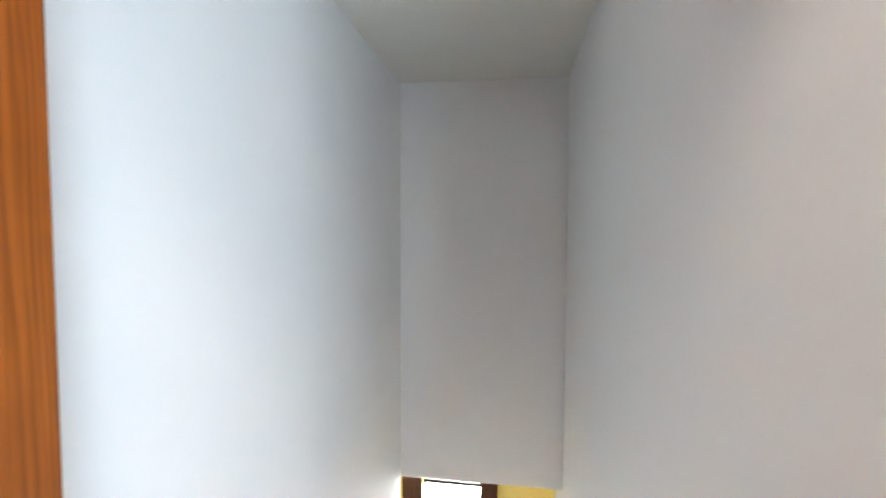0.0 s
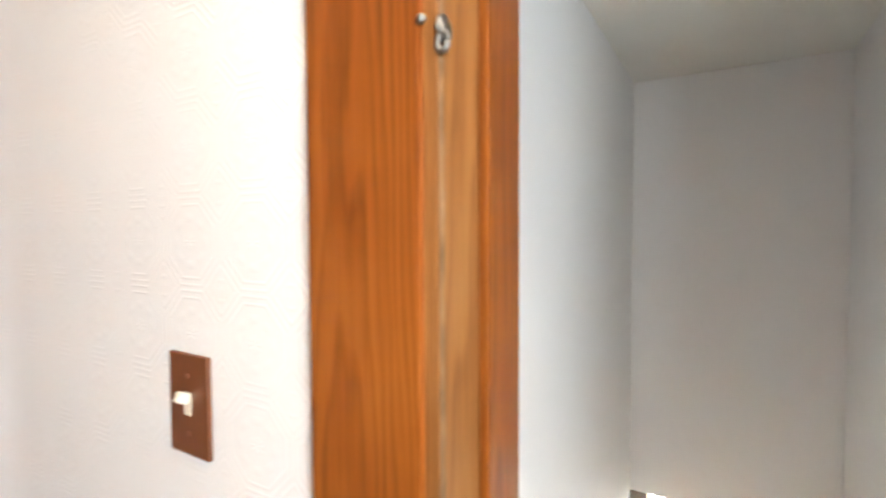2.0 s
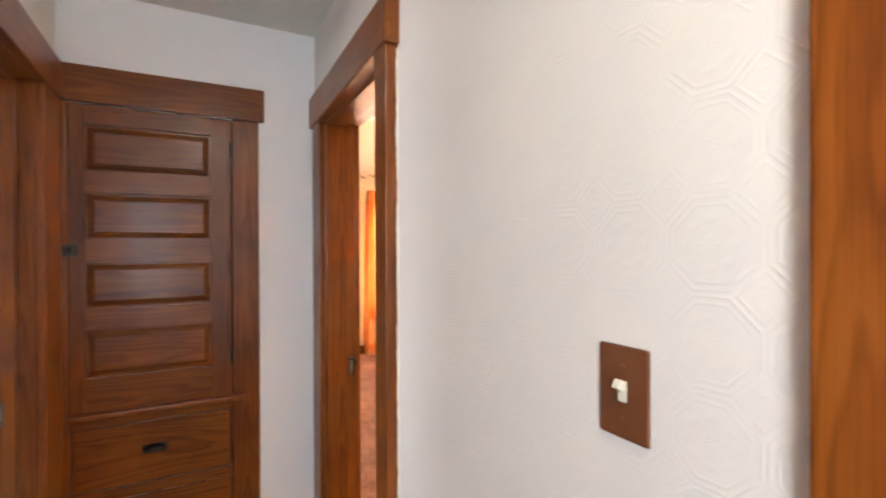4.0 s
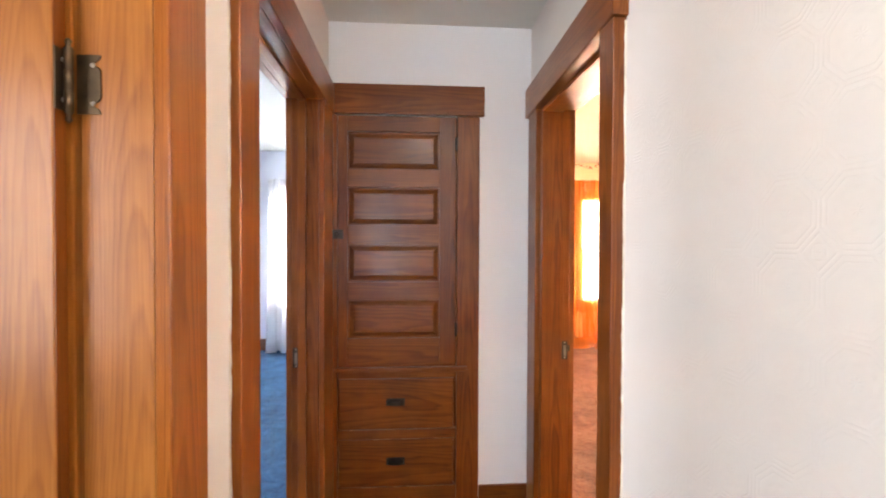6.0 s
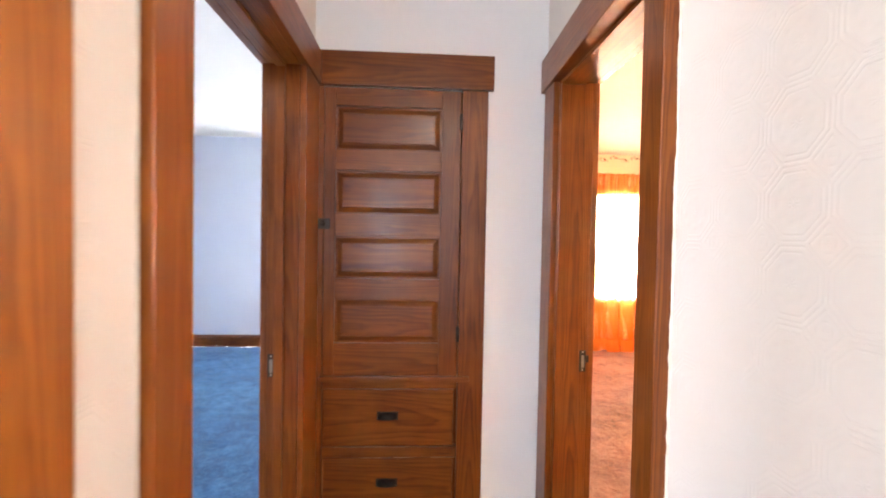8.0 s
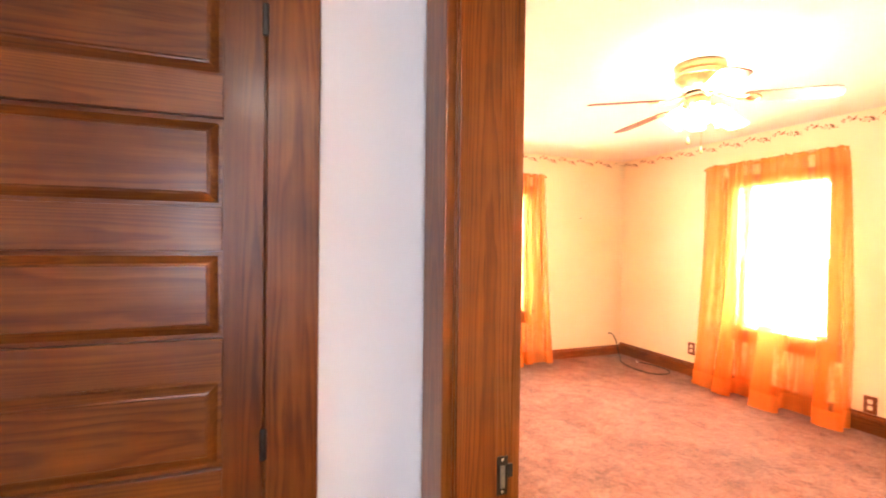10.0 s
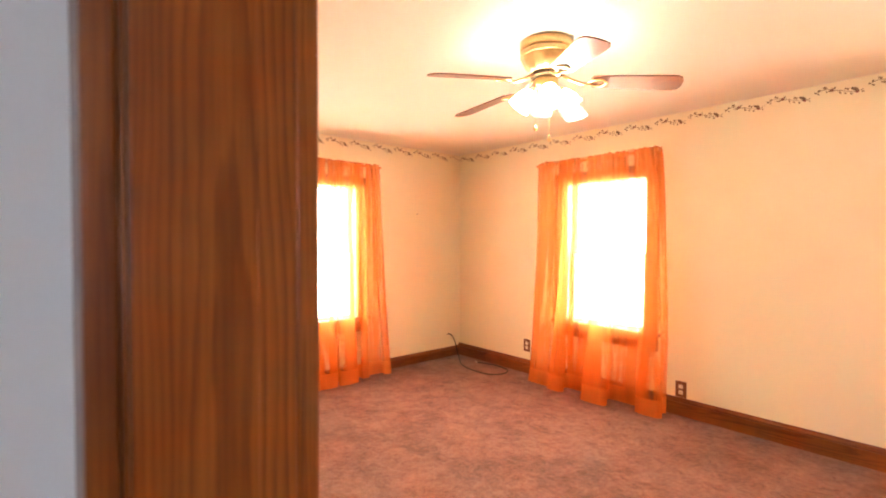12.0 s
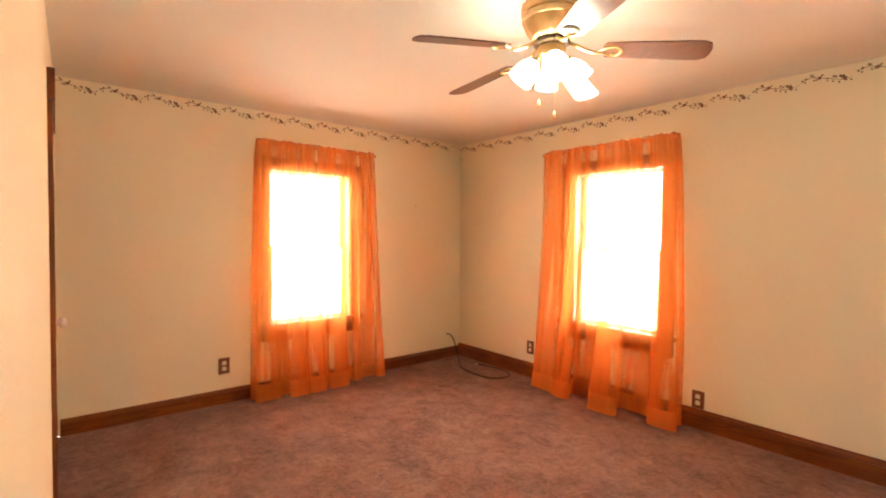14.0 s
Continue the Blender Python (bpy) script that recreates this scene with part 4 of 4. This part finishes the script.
# ---- ceiling fan ----
FC = Vector((-3.632, 1.945, 0))
fan = root("ceiling_fan", (FC.x, FC.y, FAN_TOP), "antique brass five-blade ceiling fan with lit frosted glass shades", "ceiling fan")
at = lambda bm, rz=0, z=0.0: moved(bm, pose(FC.x, FC.y, z, 0, 0, rz))
part("canopy", at(lathe([(0.126, FAN_TOP), (0.134, FAN_TOP - 0.007), (0.135, FAN_TOP - 0.041), (0.130, FAN_TOP - 0.049)], 40)), BRASS, fan, "brushed antique brass canopy")
part("band", at(lathe([(0.128, FAN_TOP - 0.049), (0.134, FAN_TOP - 0.054), (0.130, FAN_TOP - 0.064), (0.134, FAN_TOP - 0.073), (0.122, FAN_TOP - 0.077)], 40)), BRASS, fan)
fluted = bmesh.new()
levels = []
for r, z in ((0.122, 0.0775), (0.118, 0.0948), (0.106, 0.1195), (0.092, 0.140), (0.078, 0.1566)):
    levels.append([fluted.verts.new(((r + 0.005 * (k % 6 < 3)) * math.cos(2 * math.pi * k / 72), (r + 0.005 * (k % 6 < 3)) * math.sin(2 * math.pi * k / 72), FAN_TOP - z)) for k in range(72)])
for a, b in zip(levels, levels[1:]):
    for k in range(72):
        fluted.faces.new((b[k], b[(k + 1) % 72], a[(k + 1) % 72], a[k])).smooth = True
fluted.faces.new(levels[-1][::-1])
part("motor_housing", at(fluted), BRASS, fan, "fluted brass motor housing")
part("flywheel", at(lathe([(0.078, FAN_TOP - 0.157), (0.080, FAN_TOP - 0.163), (0.080, FAN_TOP - 0.176), (0.066, FAN_TOP - 0.183)], 36)), BRONZE, fan)
part("switch_housing", at(lathe([(0.056, ROOM_H - 0.222), (0.064, ROOM_H - 0.236), (0.062, ROOM_H - 0.262), (0.046, ROOM_H - 0.284), (0.030, ROOM_H - 0.294)], 36)), BRASS, fan)
BLADE_Z = 2.207
for k in range(5):
    ang = 181 + 72 * k
    tilt = pose(0, 0, BLADE_Z, -12, 5, 0)
    bm = bmesh.new()
    outline = [(0.235, -0.052), (0.30, -0.056), (0.56, -0.067), (0.615, -0.066), (0.642, -0.052), (0.652, -0.02), (0.652, 0.02), (0.642, 0.052), (0.615, 0.066), (0.56, 0.067), (0.30, 0.056), (0.235, 0.052), (0.222, 0.03), (0.222, -0.03)]
    lo, hi = [[bm.verts.new((x, y, z)) for x, y in outline] for z in (-0.003, 0.003)]
    bm.faces.new(lo[::-1])
    bm.faces.new(hi)
    for i in range(len(outline)):
        bm.faces.new((lo[i], lo[(i + 1) % len(outline)], hi[(i + 1) % len(outline)], hi[i]))
    blade = part("blade", at(moved(bm, tilt), ang), BLADE["x"], fan, "dark walnut veneer blade")
    iron_pts = [(0.075, 0, ROOM_H - 0.208), (0.13, 0, ROOM_H - 0.240), (0.18, 0, BLADE_Z - 0.028), (0.215, 0, BLADE_Z - 0.030)]
    part("blade_arm", at(tube(iron_pts, 0.008), ang), BRASS, blade, "cast brass blade arm")
    for s in (-1, 1):
        loop = [(0.205 + 0.05 * math.sin(a * 0.5) + 0.045 * t2, s * (0.034 * math.sin(a)), -0.008) for a, t2 in [(math.pi * i / 10, i / 10) for i in range(11)]]
        part("scroll", at(moved(tube(loop, 0.0045, 6), tilt), ang), BRASS, blade)
    for x, y in ((0.26, 0.028), (0.26, -0.028), (0.295, 0)):
        part("screw", at(moved(lathe([(0.006, -0.008), (0.006, -0.003)], 10), tilt @ pose(x, y, 0)), ang), BRASS, blade)
shade_profile = [(0.020, 0.0), (0.027, -0.007), (0.042, -0.030), (0.052, -0.062), (0.053, -0.088), (0.058, -0.106), (0.055, -0.106), (0.050, -0.088), (0.048, -0.062), (0.038, -0.030), (0.023, -0.009), (0.016, -0.004)]
for ang in (47, 137, 227, 317):
    m = pose(FC.x, FC.y, ROOM_H - 0.272, 0, 0, ang) @ pose(0.072, 0, -0.014, 0, -38, 0)
    arm = part("lamp_arm", at(tube([(0.035, 0, ROOM_H - 0.275), (0.056, 0, ROOM_H - 0.270), (0.074, 0, ROOM_H - 0.284)], 0.011), ang), BRASS, fan)
    part("socket_cup", moved(lathe([(0.014, 0.014), (0.026, 0.006), (0.028, -0.010), (0.020, -0.012)], 20), m), BRASS, arm)
    if ang == 137:
        part("shade", moved(lathe(shade_profile, 28), m), DARK_GLASS, fan, "unlit frosted tulip glass shade")
    else:
        part("shade", moved(lathe(shade_profile, 28), m), LIT_GLASS, fan, "lit frosted tulip glass shade")
for dx, dy, z in ((0.045, -0.030, 1.885), (-0.030, -0.045, 1.950)):
    ch = part("pull_chain", moved(tube([(dx, dy, ROOM_H - 0.282), (dx, dy, z + 0.03)], 0.0015, 6), pose(FC.x, FC.y, 0)), BRASS, fan, "thin brass pull chain")
    part("fob", moved(lathe([(0.002, 0.034), (0.005, 0.024), (0.009, 0.008), (0.007, 0.0), (0.003, -0.002)], 14), pose(FC.x + dx, FC.y + dy, z)), BRASS, ch)

# ---- hall ceiling lamp ----
lamp = root("ceiling_light", (0.0, -0.45, HALL_H), "round white glass ceiling light, lit", "ceiling light")
part("base", moved(lathe([(0.13, HALL_H), (0.14, HALL_H - 0.012), (0.13, HALL_H - 0.025)], 32), pose(0, -0.45, 0)), BRASS, lamp)
part("globe", moved(lathe([(0.125, HALL_H - 0.025), (0.135, HALL_H - 0.045), (0.115, HALL_H - 0.085), (0.07, HALL_H - 0.110), (0.02, HALL_H - 0.118)], 32), pose(0, -0.45, 0)), HALL_GLASS, lamp)


# ---- plates ----
def outlet(m, label):
    ob = root("wall_outlet", m.translation, label, "outlet", "bedroom outlets")
    q = lambda bm: moved(bm, m)
    part("plate", q(one_box((-0.042, 0.042), (-0.006, 0), (-0.064, 0.064), 0.003)), BROWN_PLATE, ob, "brown outlet plate")
    for z in (-0.023, 0.023):
        r = part("receptacle", q(one_box((-0.016, 0.016), (-0.0085, -0.006), (z - 0.015, z + 0.015), 0.002)), IVORY, ob, "ivory receptacle")
        for x in (-0.006, 0.006):
            part("slot", q(one_box((x - 0.001, x + 0.001), (-0.0092, -0.0085), (z - 0.003, z + 0.006), 0)), IRON, r)
    part("screw", q(moved(lathe([(0.003, 0), (0.002, 0.0015)], 10), pose(0, -0.006, 0, 90, 0, 0))), STEEL, ob)
    return ob


outlet(facing(ROOM_W, 1.255, 0.300, 90), "brown double outlet low on the cream wall")
outlet(facing(-5.255, ROOM_N, 0.285, 0), "brown double outlet low on the cream wall")
outlet(facing(-3.703, ROOM_N, 0.206, 0), "brown double outlet just above the baseboard")

sw = root("light_switch", (-0.814, 0, 1.188), "brown switch plate with ivory toggle on embossed wallpaper", "light switch")
part("plate", one_box((-0.857, -0.771), (-0.007, 0), (1.121, 1.256), 0.003), BROWN_PLATE, sw)
part("toggle_frame", one_box((-0.822, -0.806), (-0.0085, -0.007), (1.175, 1.206), 0.001), IVORY, sw)
part("toggle", moved(one_box((-0.005, 0.005), (-0.017, 0), (-0.007, 0.007), 0.002), pose(-0.814, -0.007, 1.196, -28, 0, 0)), IVORY, sw, "ivory toggle switched on")
for z in (1.150, 1.227):
    part("screw", moved(lathe([(0.0035, 0), (0.002, 0.0015)], 10), pose(-0.814, -0.007, z, 90, 0, 0)), BROWN_PLATE, sw)

sw.location.y = -0.007

# ---- closet door in the bedroom's south wall ----
closet = root("closet_door", (-5.7, 0.19, 0), "brown stained closet door with white porcelain knob", "door")
CY = 0.205
for a, b in ((-5.33, -5.20), (-6.21, -6.08)):
    part("casing", one_box((a, b), (CY - 0.02, CY + 0.012), (0, HEAD_Z), 0.004), FIR["z"], closet)
part("head_casing", one_box((-6.225, -5.185), (CY - 0.02, CY + 0.022), (HEAD_Z, HEAD_T), 0.004), FIR["x"], closet)
part("leaf", one_box((-6.08, -5.33), (CY - 0.05, CY - 0.012), (0.01, HEAD_Z), 0.003), FIR["z"], closet)
part("rosette", moved(lathe([(0.024, 0), (0.022, 0.004), (0.010, 0.007)], 20), pose(-5.40, CY - 0.012, 0.90, -90, 0, 0)), IRON, closet)
part("knob", moved(lathe([(0.008, 0.0), (0.009, 0.030), (0.024, 0.040), (0.028, 0.052), (0.024, 0.064), (0.008, 0.070)], 24), pose(-5.40, CY - 0.012, 0.90, -90, 0, 0)), PORCELAIN, closet, "white porcelain knob")

# ---- coaxial cable in the corner ----
pts = [(-6.298, 3.585, 0.262), (-6.27, 3.60, 0.268), (-6.245, 3.625, 0.235), (-6.225, 3.65, 0.16), (-6.21, 3.665, 0.06), (-6.18, 3.66, 0.012), (-6.05, 3.56, 0.010), (-5.88, 3.44, 0.010), (-5.62, 3.38, 0.010), (-5.42, 3.42, 0.010), (-5.36, 3.55, 0.010), (-5.42, 3.66, 0.012), (-5.58, 3.70, 0.011), (-5.76, 3.68, 0.010), (-5.86, 3.64, 0.010)]
smooth = []
for k in range(len(pts) - 1):
    p = [Vector(pts[max(0, min(len(pts) - 1, k + d))]) for d in (-1, 0, 1, 2)]
    for i in range(6):
        u = i / 6
        smooth.append(0.5 * ((2 * p[1]) + (p[2] - p[0]) * u + (2 * p[0] - 5 * p[1] + 4 * p[2] - p[3]) * u * u + (3 * p[1] - p[0] - 3 * p[2] + p[3]) * u ** 3))
cable = root("coaxial_cable", (-5.8, 3.6, 0), "loose black coaxial cable curled on the carpet in the corner", "cable")
part("wire", tube(smooth, 0.0060, 8), RUBBER, cable)
part("connector", tube([smooth[-1], smooth[-1] + Vector((-0.02, -0.008, 0))], 0.006, 8), STEEL, cable)

# small nails in the walls
hall_nail = root("nail", (-1.18, 0, 1.812), "small rusty nail in the embossed wallpaper", "nail")
part("shank", moved(lathe([(0.0018, 0), (0.0018, 0.010), (0.004, 0.011), (0.003, 0.0125)], 8), pose(-1.18, 0.001, 1.812, 90, 0, 0)), BRONZE, hall_nail)

nail = root("nail", (ROOM_W, 3.13, 1.665), "small dark nail in the cream wall", "nail")
part("shank", moved(lathe([(0.002, 0), (0.002, 0.02), (0.005, 0.021), (0.004, 0.023)], 8), pose(ROOM_W, 3.13, 1.665, 0, 90, 0)), IRON, nail)


# ---- stencilled vine border ----
def stencil(name, m, length, label):
    """A painted vine border: a waving stem with leaves and small flowers, along x at z = 0, face towards -y."""
    rng = random.Random(len(name))
    ob = root(name, m.translation, label, "wall border", "", "structure")
    period, bms = 0.262, {k: bmesh.new() for k in ("vine", "leaf", "petal")}

    def drop(key, x, z, ang, size, fat=0.36):
        bm = bms[key]
        c, s = math.cos(ang), math.sin(ang)
        size *= 0.64
        shape = [(0, 0), (0.3, fat * 0.85), (0.62, fat), (1, 0), (0.62, -fat), (0.3, -fat * 0.85)]
        bm.faces.new([bm.verts.new((x + size * (px * c - pz * s), -0.0012, z + size * (px * s + pz * c))) for px, pz in shape])
    n = int(length / 0.012)
    wave = lambda x: 0.021 * math.sin(2 * math.pi * x / period) + 0.004 * math.sin(4 * math.pi * x / period)
    for k in range(n):
        x0, x1 = k * length / n, (k + 1) * length / n
        if (x0 / period) % 1 > 0.93:
            continue
        bm = bms["vine"]
        bm.faces.new([bm.verts.new(p) for p in ((x0, -0.0010, wave(x0) - 0.0018), (x1, -0.0010, wave(x1) - 0.0018), (x1, -0.0010, wave(x1) + 0.0018), (x0, -0.0010, wave(x0) + 0.0018))])
    for r in range(int(length / period)):
        x = r * period
        for dx, dz, a, sz, key in ((0.020, 0.012, 1.0, 0.030, "leaf"), (0.012, 0.004, 2.2, 0.024, "leaf"), (0.055, 0.024, 0.9, 0.026, "vine"), (0.060, 0.010, -0.8, 0.022, "vine"), (0.125, -0.004, 0.8, 0.022, "vine"),
                                   (0.150, -0.018, -0.5, 0.024, "vine"), (0.165, -0.006, 1.0, 0.026, "vine"), (0.195, -0.014, 0.9, 0.040, "leaf"), (0.200, -0.020, 0.35, 0.040, "leaf"), (0.190, -0.008, 1.5, 0.030, "leaf"), (0.205, -0.024, -0.1, 0.030, "petal")):
            drop(key, x + dx, dz, a + rng.uniform(-0.12, 0.12), sz)
        for k in range(9):
            u = 0.018 + 0.027 * k
            side = 1 if k % 2 else -1
            drop("leaf" if k % 3 == 0 else "vine", x + u, wave(x + u) + side * 0.0075, side * 0.85 + rng.uniform(-0.3, 0.3), rng.uniform(0.022, 0.032), 0.30)
        for k in range(6):
            drop("petal" if k % 2 else "leaf", x + 0.092, 0.012, k * math.pi / 3 + 0.3, 0.019, 0.42)
    for key, mt in (("vine", VINE), ("leaf", LEAF), ("petal", PETAL)):
        tagged(part(key, moved(bms[key], m), mt, ob), kind="stuff")


stencil("border_west", facing(ROOM_W, 0.2, 2.335, 90), ROOM_N - 0.2, "stencilled border of vines, leaves and small flowers")
stencil("border_north", facing(ROOM_W, ROOM_N, 2.325, 0), ROOM_E - ROOM_W, "stencilled border of vines, leaves and small flowers")
